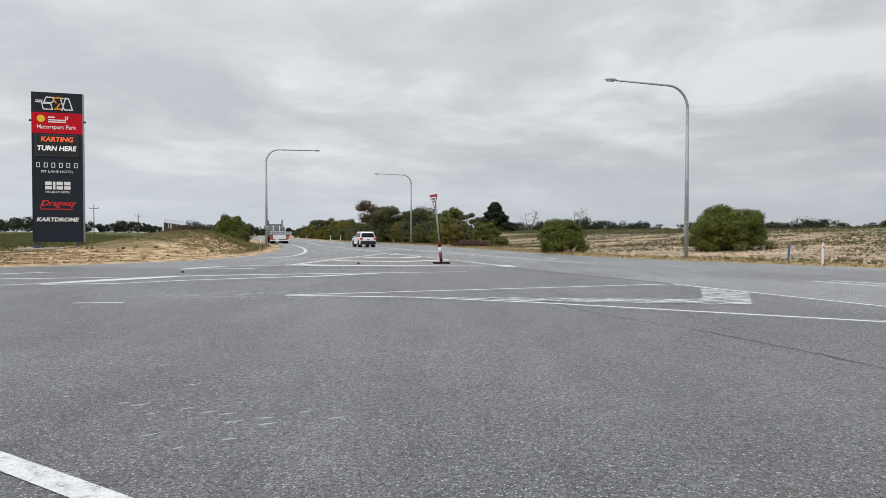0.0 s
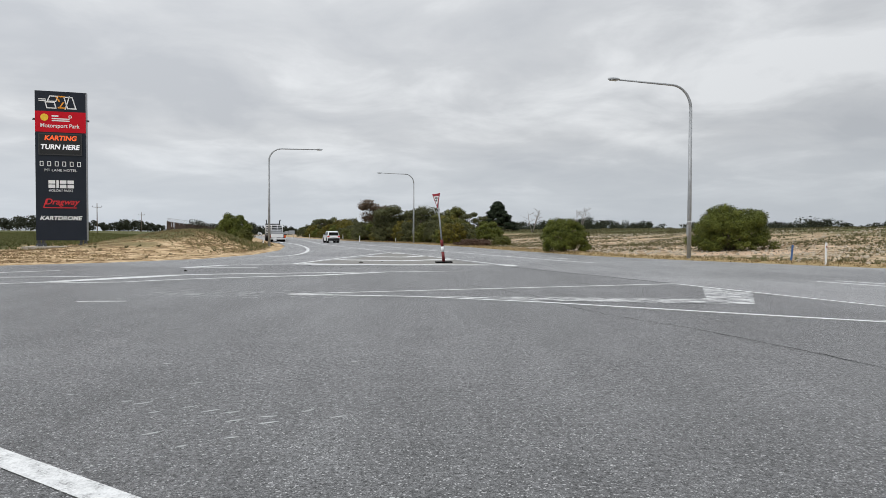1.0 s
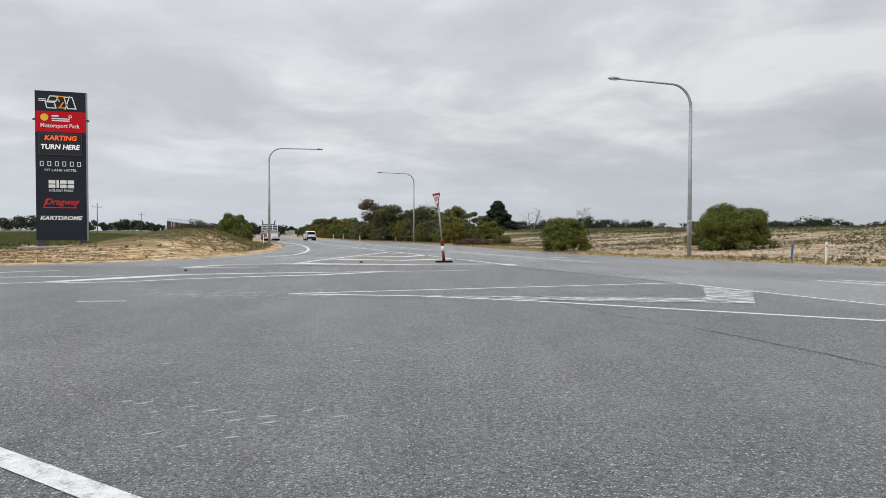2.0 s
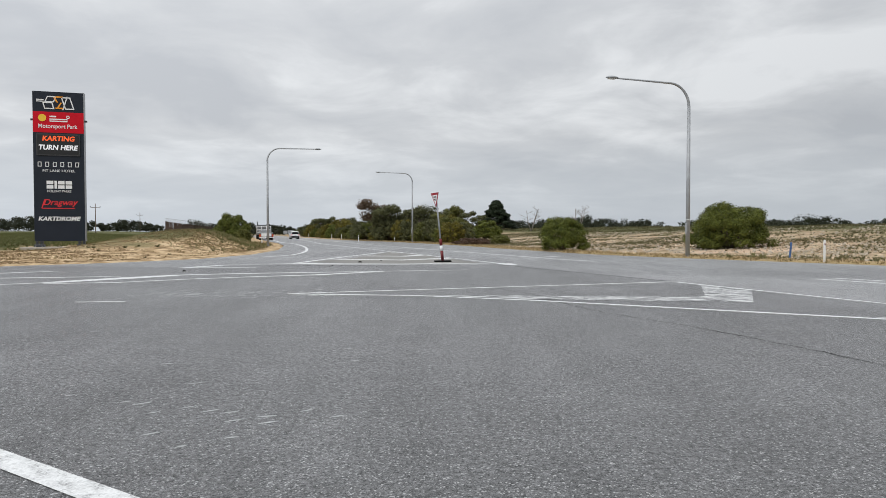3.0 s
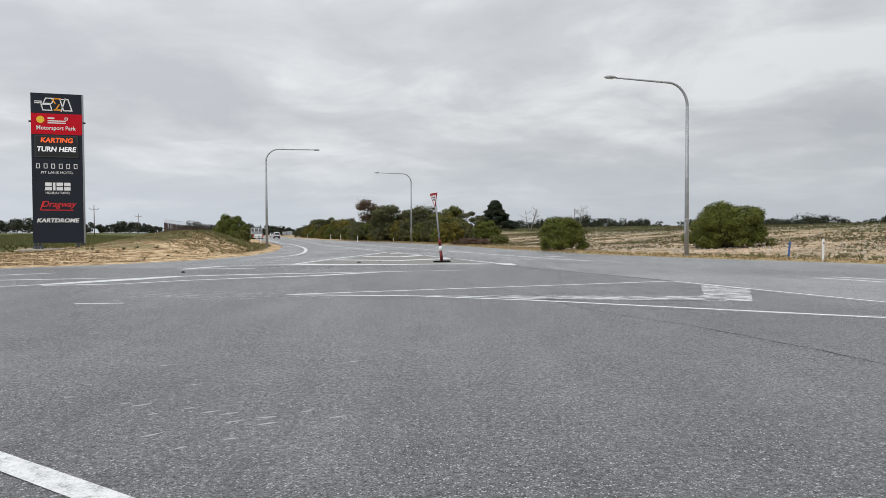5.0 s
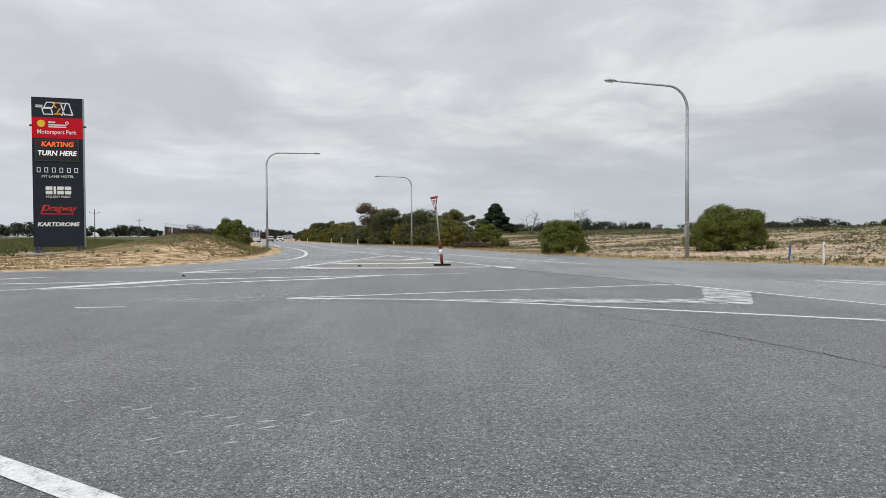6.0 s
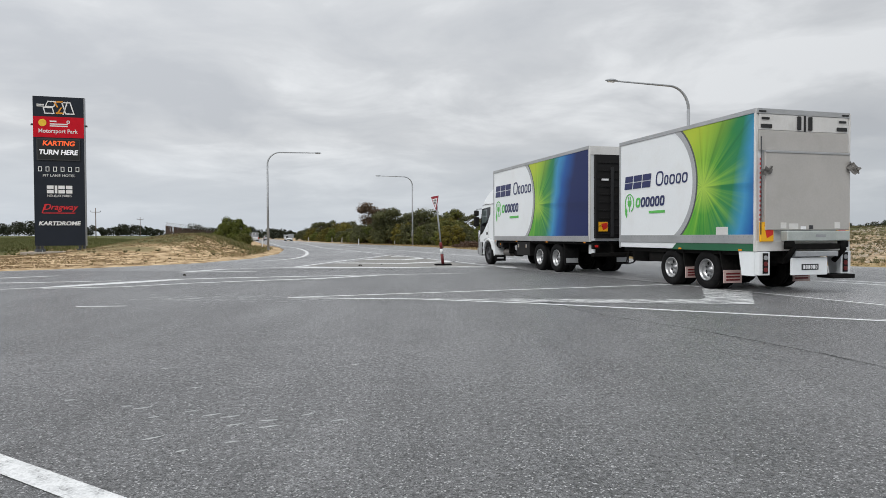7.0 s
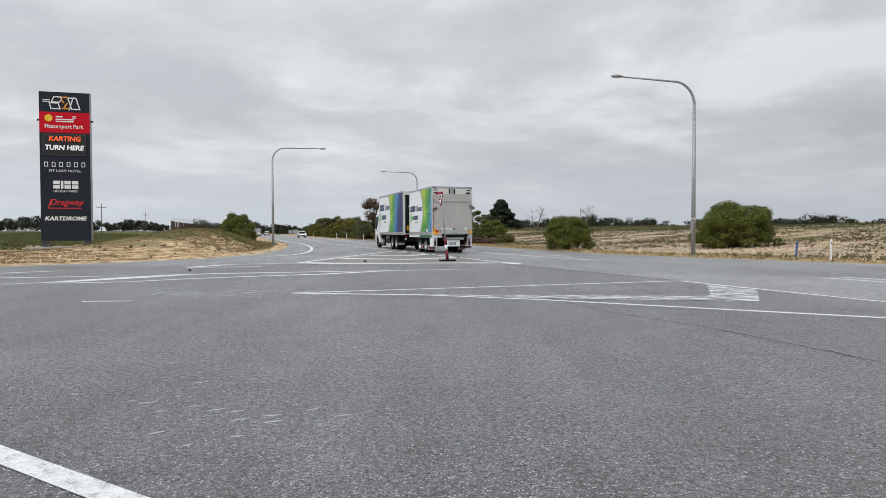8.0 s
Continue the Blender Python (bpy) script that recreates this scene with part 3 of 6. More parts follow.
def bars(parent, m, material, glyphs, name="mark"):
    """Plain bars and rings standing for a maker's mark: (x, y, width, height, shear, ring)."""
    for x, y, w, h, sh, ring in glyphs:
        bm = bmesh.new()
        def q(u, v):
            return (x + u * w + (v * h) * sh, y + v * h)
        if ring < 0:
            # square frame
            t, s = -ring / w, -ring / h
            for o in ([(0, 0), (1, 0), (1, s), (0, s)], [(0, 1 - s), (1, 1 - s), (1, 1), (0, 1)], [(0, s), (t, s), (t, 1 - s), (0, 1 - s)], [(1 - t, s), (1, s), (1, 1 - s), (1 - t, 1 - s)]):
                slab(bm, [q(*p) for p in o], 0.008)
        elif ring:
            # rounded ring
            t, s = 1 - 2 * ring / w, 1 - 2 * ring / h
            n = 20
            def rim(i, kx, ky):
                c, d = math.cos(i * math.tau / n), math.sin(i * math.tau / n)
                p = 0.7
                return q(0.5 + 0.5 * kx * math.copysign(abs(c) ** p, c), 0.5 + 0.5 * ky * math.copysign(abs(d) ** p, d))
            for i in range(n):
                slab(bm, [rim(i, 1, 1), rim(i + 1, 1, 1), rim(i + 1, t, s), rim(i, t, s)], 0.008)
            bmesh.ops.remove_doubles(bm, verts=bm.verts, dist=0.0005)
        else:
            slab(bm, [q(0, 0), q(1, 0), q(1, 1), q(0, 1)], 0.008)
        part(name, bm, material, parent).matrix_basis = m


UNIT = 0.0435
FOOT_GREY = plain("grey_steel_foot", (0.055, 0.062, 0.072), 0.5, 0.1, 0.2)


def pylon_sign():
    sign = empty("pylon_sign", pose(-33.5, 57.05, 0.05, 0, 0, 16.1), "tall navy roadside pylon sign with red band and lit message screen", "sign")
    W = 1.98
    part("panel", boxed(-W, W, 0, 0.42, 0.52, 13.5, 0.02), SIGN_NAVY, sign)
    part("edge_trim", boxed(W, W + 0.05, 0.0, 0.46, 0.5, 13.52, 0.008), plain("grey_aluminium_trim", (0.32, 0.33, 0.35), 0.4, 0.6), sign)
    for x in (-W + 0.35, W - 0.30):
        part("foot", boxed(x - 0.36, x + 0.36, -0.08, 0.5, 0.0, 0.24, 0.02), FOOT_GREY, sign, "grey steel foot of the pylon")
        for dx in (-0.17, 0.17):
            part("leg", boxed(x + dx - 0.09, x + dx + 0.09, 0.0, 0.4, 0.22, 0.54, 0.01), DARK_STEEL, sign)
        for dx in (-0.25, 0.25):
            part("anchor_bolt", rod(bmesh.new(), (x + dx, -0.1, 0), (x + dx, -0.1, 0.12), 0.03), GALV, sign)

    def at(px, py):
        # sign face: x to the right, height up
        return pose(-1.98 + (px - 60) * UNIT, -0.014, 13.5 - (py - 163) * 0.0486, 90, 0, 0)

    def flat(x0, x1, y0, y1, material, name, depth=0.012):
        X0, X1 = -1.98 + (x0 - 60) * UNIT, -1.98 + (x1 - 60) * UNIT
        Z0, Z1 = 13.5 - (y1 - 163) * 0.0486, 13.5 - (y0 - 163) * 0.0486
        return part(name, boxed(X0, X1, -depth, 0.0, Z0, Z1, 0.003), material, sign)

    flat(60.3, 151.2, 199, 236, SIGN_RED, "red_panel", 0.010)
    flat(66, 144, 238, 277, DARK_STEEL, "screen_frame", 0.06)
    screen = flat(68, 142, 240, 275, plain("black_screen", (0.008, 0.008, 0.009), 0.3), "screen", 0.07)

    def words(s, cx_, cy_, w, h, material, shear=0.0, bold=0.0, off=0.0):
        return lettering(s, w * UNIT, h * 0.0486, material, sign, at(cx_, cy_) @ pose(0, 0, off), "letter", shear, bold)

    words("Motorsport Park", 105, 225.5, 70, 9.5, SIGN_WHITE, 0, 0.012)
    words("KARTING", 106, 246.5, 58, 9.0, LED_RED, 0.15, 0.03, 0.062)
    words("TURN HERE", 105.5, 262.5, 70, 9.0, LED_WHITE, 0.15, 0.03, 0.062)
    words("PIT LANE HOTEL", 105.5, 304, 58, 4.4, SIGN_WHITE)
    words("HOLIDAY PARKS", 105.5, 340.5, 43, 4.2, SIGN_WHITE)
    words("Dragway", 108, 362, 62, 14, BRIGHT_RED, 0.3, 0.012)
    words("KARTDROME", 105.5, 389.8, 76, 7.6, SIGN_WHITE, 0.2, 0.035)
    # marks drawn as plain shapes
    unit = UNIT

    def mark(px, py, material, glyphs, name="mark"):
        return bars(sign, at(px, py), material, [(x * unit, -(y + h) * 0.0486, w * unit, h * 0.0486, s, r * unit if r else 0) for x, y, w, h, s, r in glyphs], name)

    mark(67, 176, SIGN_WHITE, [(0, 1, 13, 1.6, .1, 0), (0, 4, 13, 1.6, .1, 0)])
    mark(82, 171, SIGN_WHITE, [(-1, 0, 17, 11, .45, -2.0), (-1, 11, 18, 12, -.25, -2.0), (36, 1, 17, 22, -.3, -2.2), (31, 0, 2.2, 24, .3, 0)])
    mark(101, 171, SIGN_ORANGE, [(0, 0, 13, 2.4, 0, 0), (0, 20, 14, 2.4, 0, 0), (2, 2, 3, 9, -.6, 0), (2, 11, 3, 10, .6, 0)])
    bm = bmesh.new()
    slab(bm, [(math.cos(i * math.tau / 24) * 0.31, math.sin(i * math.tau / 24) * 0.31) for i in range(24)], 0.012)
    part("emblem", bm, SIGN_YELLOW, sign, "yellow round emblem").matrix_basis = at(77, 210)
    mark(90, 205, SIGN_WHITE, [(0, 1, 12, 2.4, 0, 0), (0, 6, 32, 2.0, 0, 0), (0, 9.5, 32, 2.0, 0, 0), (30, 0, 6, 5.4, 0, 1.4)])
    mark(68, 288, SIGN_WHITE, [(i * 13.4, 0.3, 6.6, 8.6, 0, -1.2) for i in range(6)])
    mark(83, 322, SIGN_WHITE, [(0, 0, 12, 6.2, 0, 0), (0, 7.8, 12, 6.2, 0, 0), (14, 0, 4.5, 14, 0, 0), (20.5, 0, 11.5, 6.2, 0, 0), (20.5, 7.8, 11.5, 6.2, 0, 0), (34, 0, 11.5, 6.2, 0, 0), (34, 7.8, 11.5, 6.2, 0, 0)])
    mark(75, 370.5, BRIGHT_RED, [(0, 0, 58, 1.6, .3, 0), (-2, -15, 2, 16, .3, 0)])
    # small cameras on the sides
    for s in (-1, 1):
        bm = bmesh.new()
        rod(bm, (s * W, 0.2, 11.0), (s * (W + 0.25), 0.2, 11.0), 0.03)
        box(bm, s * (W + 0.12) - 0.06, s * (W + 0.12) + 0.12, 0.05, 0.25, 11.0, 11.12, 0.01)
        part("camera_bracket", bm, DARK_STEEL, sign)
    bm = boxed(-2.8, 2.7, -1.1, 1.6, -0.3, 0.0, 0.03)
    slab_ob = part("concrete_footing", bm, CONCRETE)
    slab_ob.matrix_basis = pose(-33.5, 57.05, 0.05, 0, 0, 16.1)
    tagged(slab_ob, "low concrete footing slab under the pylon sign", "footing")


pylon_sign()


def give_way_sign():
    lean = Matrix.Translation((0.0, 28.7, 0.0)) @ pose(0, 0, 0, 1.5, -5.8, 0)
    s = empty("give_way_sign", lean, "leaning give way sign on red and white banded post", "road sign")
    part("base", boxed(-0.36, 0.36, -0.2, 0.2, 0.0, 0.07, 0.02), RUBBER, s, "black rubber base block").matrix_basis = pose(0, 0, 0, 0, 5.0, 10)
    for z0, z1, material in ((0.05, 0.50, POST_RED), (0.50, 0.73, WHITE), (0.73, 1.02, POST_RED)):
        bm = bmesh.new()
        rod(bm, (0, 0, z0), (0, 0, z1), 0.066, 0.066, 14)
        part("sleeve_band", bm, material, s)
    bm = bmesh.new()
    rod(bm, (0, 0, 0.9), (0, 0, 2.95), 0.035, 0.035, 10)
    part("post", bm, GALV, s)
    face = Matrix.Translation((0, 0, 2.42)) @ pose(0, 0, 0, 0, 0, -62) @ pose(0, -0.045, 0, 90, 0, 0)

    def tri(k, d):
        return slab(bmesh.new(), [(-0.37 * k, 0.33 + 0.31 * k), (0.37 * k, 0.33 + 0.31 * k), (0.0, 0.33 - 0.33 * k)][::-1], d)
    part("plate", tri(1.0, 0.012), plain("dark_red_film", (0.30, 0.012, 0.03), 0.45), s, "red bordered triangular plate").matrix_basis = face
    part("plate_face", tri(0.66, 0.016), SIGN_WHITE, s).matrix_basis = face
    ink = plain("black_ink", (0.015, 0.015, 0.015), 0.5)
    lettering("GIVE", 0.28, 0.085, ink, s, face @ pose(0, 0.45, 0.012), "letter", 0, 0.02)
    lettering("WAY", 0.19, 0.085, ink, s, face @ pose(0, 0.34, 0.012), "letter", 0, 0.02)


give_way_sign()


def marker_post(x, y, height, material, label, tilt=0.0, w=0.1, name="marker_post"):
    p = empty(name, pose(x, y, land_at(x, y) - 0.02, 0, tilt, 20), label, "marker post", "roadside marker posts")
    part("post", boxed(-w / 2, w / 2, -0.02, 0.02, 0, height, 0.008), material, p)
    part("reflector", boxed(-w * 0.3, w * 0.3, -0.026, -0.02, height - 0.22, height - 0.14, 0.002), POST_RED if material is WHITE else BLUE, p)
    return p


marker_post(16.42, 28.0, 0.95, WHITE, "white plastic roadside guide post")
marker_post(17.0, 31.9, 0.80, BLUE, "leaning blue marker post in dry grass", 7)
for x, y in ((-13.9, 92.0), (-23.8, 128.0), (-20.3, 118.0), (-37.5, 172.0), (-9.0, 94.5)):
    marker_post(x + 2.0, y, 1.0, WHITE, "white plastic roadside guide post")
marker_post(-20.4, 73.5, 1.05, WHITE, "white plastic roadside guide post beside the bend")


def far_sign(x, y, w, h, z):
    s = empty("road_sign", pose(x, y, land_at(x, y), 0, 0, 10), "small grey-backed road sign on two posts", "road sign", "distant road signs")
    part("board", boxed(-w / 2, w / 2, -0.02, 0.02, z, z + h, 0.01), GALV, s)
    for d in (-0.3, 0.3):
        bm = bmesh.new()
        rod(bm, (d * w, 0.05, -0.1), (d * w, 0.05, z + h), 0.03)
        part("post", bm, GALV, s)


far_sign(-35.5, 152.0, 1.3, 0.9, 1.0)
far_sign(-49.5, 205.0, 1.2, 0.9, 1.0)


def power_pole(x, y, height):
    p = empty("power_pole", pose(x, y, land_at(x, y) - 0.2, 0, 0, 25), "distant timber power pole with crossarm", "power pole", "power poles")
    bm = bmesh.new()
    rod(bm, (0, 0, 0), (0, 0, height), 0.15, 0.10, 8)
    part("pole", bm, WOOD, p)
    part("crossarm", boxed(-1.2, 1.2, -0.07, 0.07, height - 1.3, height - 1.15, 0.02), WOOD, p)
    for d in (-1.3, 0, 1.3):
        bm = bmesh.new()
        rod(bm, (d, 0, height - 1.15), (d, 0, height - 0.75), 0.09, 0.06, 6)
        part("insulator", bm, DARK_STEEL, p)


power_pole(-106.5, 200, 9.3)
power_pole(-139.3, 300, 9.0)


RUST = plain("rusty_brown_steel", (0.095, 0.070, 0.060), 0.8, 0, 0.35, 3, 30, 0.2, 0.2)


def paling_fence():
    f = empty("paling_fence", pose(0, 0, 0), "curved rust-brown steel fence with pale outward tips", "fence")
    rng = random.Random(5)
    me = boxed(-0.04, 0.04, -0.02, 0.02, 0, 1, 0.006)
    first = part("paling", me, RUST, f)
    tip = boxed(-0.02, 0.02, -0.02, 0.02, 0, 0.34, 0.004)
    tip_one = part("tip", tip, GALV, f)
    data = first.data
    n = 110
    for i in range(n):
        s = i / (n - 1)
        x, y = -31.9 + 6.2 * s, 75.0 + 9.0 * s * s
        z0 = land_at(x, y) - 0.1
        ob = first if i == 0 else new("paling", data)
        ob.parent = f
        tall = 2.60 - 0.95 * s - z0
        ob.matrix_basis = pose(x, y, z0, rng.uniform(-1, 1), rng.uniform(-1, 1), 20 + 30 * s) @ Matrix.Diagonal((1, 1, tall, 1))
        if i % 4 == 0 and s < 0.7:
            ob = tip_one if i == 0 else new("tip", tip_one.data)
            ob.parent = f
            ob.matrix_basis = pose(x, y, z0 + tall, 0, 38, 20 + 30 * s)
    pts = [(-31.9 + 6.2 * s, 75.05 + 9.0 * s * s, 1.9 - 0.5 * s) for s in (0, .25, .5, .75, 1)]
    part("rail", tube(bmesh.new(), pts, 0.05, 6), WOOD, f)
    pts = [(x, y, 2.95 - 0.9 * i / 4) for i, (x, y, z) in enumerate(pts)]
    part("top_wire", tube(bmesh.new(), pts, 0.02, 5), GALV, f)


paling_fence()

# ---- plants ----
BUSH_GREEN = leafy("bush_leaves", (0.015, 0.025, 0.005), (0.160, 0.178, 0.036))
BUSH_OLIVE = leafy("olive_leaves", (0.020, 0.028, 0.007), (0.165, 0.165, 0.044))
BUSH_GREY = leafy("grey_green_leaves", (0.024, 0.029, 0.013), (0.135, 0.138, 0.060))
BUSH_YELLOW = leafy("yellowish_leaves", (0.028, 0.030, 0.006), (0.190, 0.158, 0.028))
BROWN_LEAF = leafy("browned_leaves", (0.040, 0.030, 0.020), (0.175, 0.120, 0.078))
PINE_DARK = leafy("pine_needles", (0.007, 0.012, 0.007), (0.030, 0.042, 0.020))
FAR_LEAF = leafy("distant_foliage", (0.014, 0.018, 0.011), (0.044, 0.050, 0.028))
RED_SHRUB = leafy("reddish_twigs", (0.045, 0.028, 0.020), (0.120, 0.075, 0.050))


def leaf_cloud(rng, clumps, count, size, flat=0.4):
    """Leaf blades scattered through ellipsoid clumps (x, y, z, rx, ry, rz)."""
    c = np.array(clumps)
    w = (c[:, 3] * c[:, 4] + c[:, 4] * c[:, 5] + c[:, 3] * c[:, 5])
    pick = rng.choice(len(c), count, p=w / w.sum())
    d = rng.normal(size=(count, 3))
    d /= np.linalg.norm(d, axis=1)[:, None]
    r = rng.uniform(0.30, 1.0, count) ** 0.45 * rng.choice([1.0, 1.0, 1.0, 1.12, 1.2], count)
    p = c[pick, :3] + d * c[pick, 3:] * r[:, None]
    nrm = d + rng.normal(size=(count, 3)) * 0.38 + np.array([0, 0, flat])
    nrm /= np.linalg.norm(nrm, axis=1)[:, None]
    a = np.cross(nrm, rng.normal(size=(count, 3)))
    a /= np.linalg.norm(a, axis=1)[:, None]
    b = np.cross(nrm, a)
    s = size * rng.uniform(0.6, 1.4, count)[:, None]
    v = np.stack([p - a * s, p - b * s * 0.45, p + a * s, p + b * s * 0.45], 1).reshape(-1, 3)
    f = np.arange(count * 4).reshape(-1, 4)
    return v, f


def crown_mesh(name, rng, clumps, count, size, material, floor=None):
    v, f = leaf_cloud(rng, clumps, count, size)
    if floor is not None:
        v[:, 2] = np.maximum(v[:, 2], floor)
    return mesh_of(name, v.tolist(), f.tolist(), material)


def limbs(bm, rng, base, top, r, spread, n, depth=1):
    base, top = Vector(base), Vector(top)
    mid = base.lerp(top, 0.5) + Vector((rng.uniform(-1, 1), rng.uniform(-1, 1), 0)) * spread * 0.12
    tube(bm, [base, mid, top], [r, r * 0.75, r * 0.45], 7)
    ends = [top]
    for i in range(n):
        s = rng.uniform(0.35, 0.95)
        p = base.lerp(mid, s * 2) if s < 0.5 else mid.lerp(top, s * 2 - 1)
        a = rng.uniform(0, math.tau)
        q = p + Vector((math.cos(a) * spread, math.sin(a) * spread, rng.uniform(0.25, 0.8) * spread))
        if depth > 0:
            ends += limbs(bm, rng, p, q, r * 0.45, spread * 0.5, max(1, n - 2), depth - 1)
        else:
            rod(bm, p, q, r * 0.4, r * 0.12, 5)
            ends.append(q)
    return ends


def bush(x, y, width, height, material, seed, count, size, label, name="bush", group="", sink=0.05):
    rng = np.random.default_rng(seed)
    pr = random.Random(seed)
    b = empty(name, pose(x, y, land_at(x, y) - sink, 0, 0, 0), label, "bush", group)
    bm = bmesh.new()
    for i in range(5):
        a = i * math.tau / 5 + pr.uniform(-0.4, 0.4)
        limbs(bm, pr, (0.12 * math.cos(a), 0.12 * math.sin(a), 0), (math.cos(a) * width * 0.26, math.sin(a) * width * 0.26, height * 0.62), 0.06 + 0.01 * width, width * 0.13, 3, 1)
    part("stems", bm, BARK, b)
    # a lobed dome of many small leaf clumps round a dense heart
    clumps = []
    p1, p2 = rng.uniform(0, math.tau, 2)
    for i in range(130):
        a, e = rng.uniform(0, math.tau), rng.uniform(0.0, 1.0) ** 0.85
        lobe = 0.90 + 0.10 * math.sin(3 * a + p1 + 2.5 * e) + 0.07 * math.sin(7 * a + p2 - 5 * e)
        rr = math.sqrt(1 - (e * 0.94) ** 2) * rng.uniform(0.74, 1.08) * lobe
        q = rng.uniform(0.045, 0.105)
        clumps.append((math.cos(a) * rr * width * 0.45, math.sin(a) * rr * width * 0.45, max(height * (0.08 + 0.84 * e * (0.80 + 0.20 * lobe)), height * q), width * q, width * q, height * q * 1.25))
    clumps += [(0, 0, height * 0.42, width * 0.36, width * 0.36, height * 0.36)]
    me = crown_mesh("crown", rng, clumps, count, size, material, 0.0)
    c = new("crown", me)
    c.parent = b
    return b


bush(18.85, 43.0, 5.6, 3.15, BUSH_GREEN, 11, 52000, 0.062, "large rounded dense green bush on stony bank")
bush(8.4, 46.0, 3.75, 2.45, BUSH_GREEN, 12, 30000, 0.06, "rounded olive green bush at the verge")
bush(-24.6, 76.0, 5.0, 3.5, BUSH_GREEN, 13, 26000, 0.08, "rounded green bush behind the mound")
bush(-22.9, 74.4, 2.2, 1.7, BUSH_OLIVE, 14, 8000, 0.08, "lower green bush at the mound's end")
bush(3.2, 68.0, 4.4, 0.75, RED_SHRUB, 15, 9000, 0.06, "low reddish brown shrub at the road's edge")
bush(6.2, 70.0, 2.6, 1.1, BUSH_OLIVE, 16, 6000, 0.06, "low green shrub beside reddish shrub")


def shrub_belt():
    """Scrub beside the far side of the main road: a few plants built, then repeated."""
    kinds = []
    for i, material in enumerate((BUSH_GREEN, BUSH_OLIVE, BUSH_GREY, BUSH_YELLOW, BUSH_GREEN, BUSH_GREY)):
        kinds.append(bush(8.0 + 3 * i, 140, 5.0, 3.4, material, 30 + i, 7000, 0.12, "dense roadside scrub bush" if material is not BUSH_YELLOW else "dense roadside scrub bush with yellow flowers", "scrub_bush", "roadside scrub"))
    rng = random.Random(8)
    spots = []
    for i in range(130):
        s = rng.random()
        y = 72 + 118 * s ** 1.2
        xe = float(np.interp(y, [66.5, 89, 111, 152, 208], [1.1, -6.6, -17.2, -31.5, -50]))
        off = 3.2 + 12 * rng.random() ** 1.4
        spots.append((xe + off, y + 0.3 * off, rng.uniform(0.85, 1.3) * (0.70 + 0.30 * min(1, off / 7))))
    for j, (x, y, s) in enumerate(spots):
        if x / y > 0.034 and j >= len(kinds):
            continue
        k = kinds[j % len(kinds)]
        m = pose(x, y, land_at(x, y) - 0.05, 0, 0, rng.uniform(0, 360)) @ Matrix.Diagonal((s * rng.uniform(0.85, 1.2), s, s * rng.uniform(0.8, 1.15), 1))
        if j < len(kinds):
            k.matrix_basis = m
        else:
            copy_thing(k, m)


shrub_belt()


def gum_tree(x, y, height, spread, material, seed, label, leaves=3000, size=0.16, trunk=0.18, name="gum_tree", group=""):
    rng = np.random.default_rng(seed)
    pr = random.Random(seed)
    t = empty(name, pose(x, y, land_at(x, y) - 0.1), label, "tree", group)
    bm = bmesh.new()
    ends = []
    for i in range(3):
        a = i * math.tau / 3 + pr.uniform(-0.5, 0.5)
        top = (math.cos(a) * spread * 0.3, math.sin(a) * spread * 0.3, height * pr.uniform(0.66, 0.82))
        ends += limbs(bm, pr, (0, 0, height * 0.12 * i), top, trunk * (1 - 0.2 * i), spread * 0.26, 3, 1)
    part("trunk", bm, BARK, t)
    clumps = []
    for q in ends:
        s = pr.uniform(0.10, 0.17) * spread
        clumps.append((q.x, q.y, min(q.z + s * 0.3, height - s * 0.5), s, s, s * 0.6))
    c = new("crown", crown_mesh("crown", rng, clumps, leaves, size, material))
    c.parent = t
    return t


gum_tree(-11.2, 106, 6.6, 6.6, BROWN_LEAF, 51, "gum tree with browned sparse umbrella crown", 4200, 0.13)
gum_tree(-8.2, 101, 5.6, 6.5, BUSH_GREY, 52, "spreading grey-green gum tree above scrub", 6500, 0.13)
gum_tree(-10.8, 113, 4.6, 3.0, BUSH_GREY, 53, "thin sparse gum sapling above scrub", 1400, 0.11)
gum_tree(-3.0, 97, 5.2, 7.0, BUSH_GREY, 54, "spreading grey-green gum tree above scrub", 6000, 0.13)
gum_tree(1.0, 94, 4.9, 5.0, BUSH_OLIVE, 55, "olive green gum tree above scrub", 5200, 0.13)
gum_tree(-29.0, 158, 5.4, 5.0, BUSH_GREY, 56, "slender grey-green gum tree above scrub", 3600, 0.15)
gum_tree(-34.0, 178, 5.0, 6.0, BUSH_GREY, 57, "slender grey-green gum tree above scrub", 3600, 0.15)
gum_tree(4.5, 103, 4.4, 4.2, BUSH_GREY, 58, "small grey-green gum tree at scrub's end", 3400, 0.13)


def pine_tree(x, y, height, width, seed):
    rng = np.random.default_rng(seed)
    t = empty("pine_tree", pose(x, y, land_at(x, y) - 0.1), "dark bushy pine tree on the ridge", "tree")
    bm = bmesh.new()
    rod(bm, (0, 0, 0), (0, 0, height * 0.9), 0.2, 0.05, 8)
    clumps = []
    for i in range(62):
        s = (i + rng.uniform(0, 1)) / 62
        rad = width * 0.5 * (1 - s) ** 0.8 * rng.uniform(0.35, 1.3)
        a = i * 2.4
        z = height * (0.10 + 0.84 * s)
        p = (math.cos(a) * rad * 0.75, math.sin(a) * rad * 0.75, z)
        rod(bm, (0, 0, z - 0.2), p, 0.05, 0.02, 5)
        clumps.append((*p, width * 0.085, width * 0.085, height * 0.06))
    part("trunk", bm, BARK, t)
    c = new("crown", crown_mesh("crown", rng, clumps, 24000, 0.15, PINE_DARK))
    c.parent = t


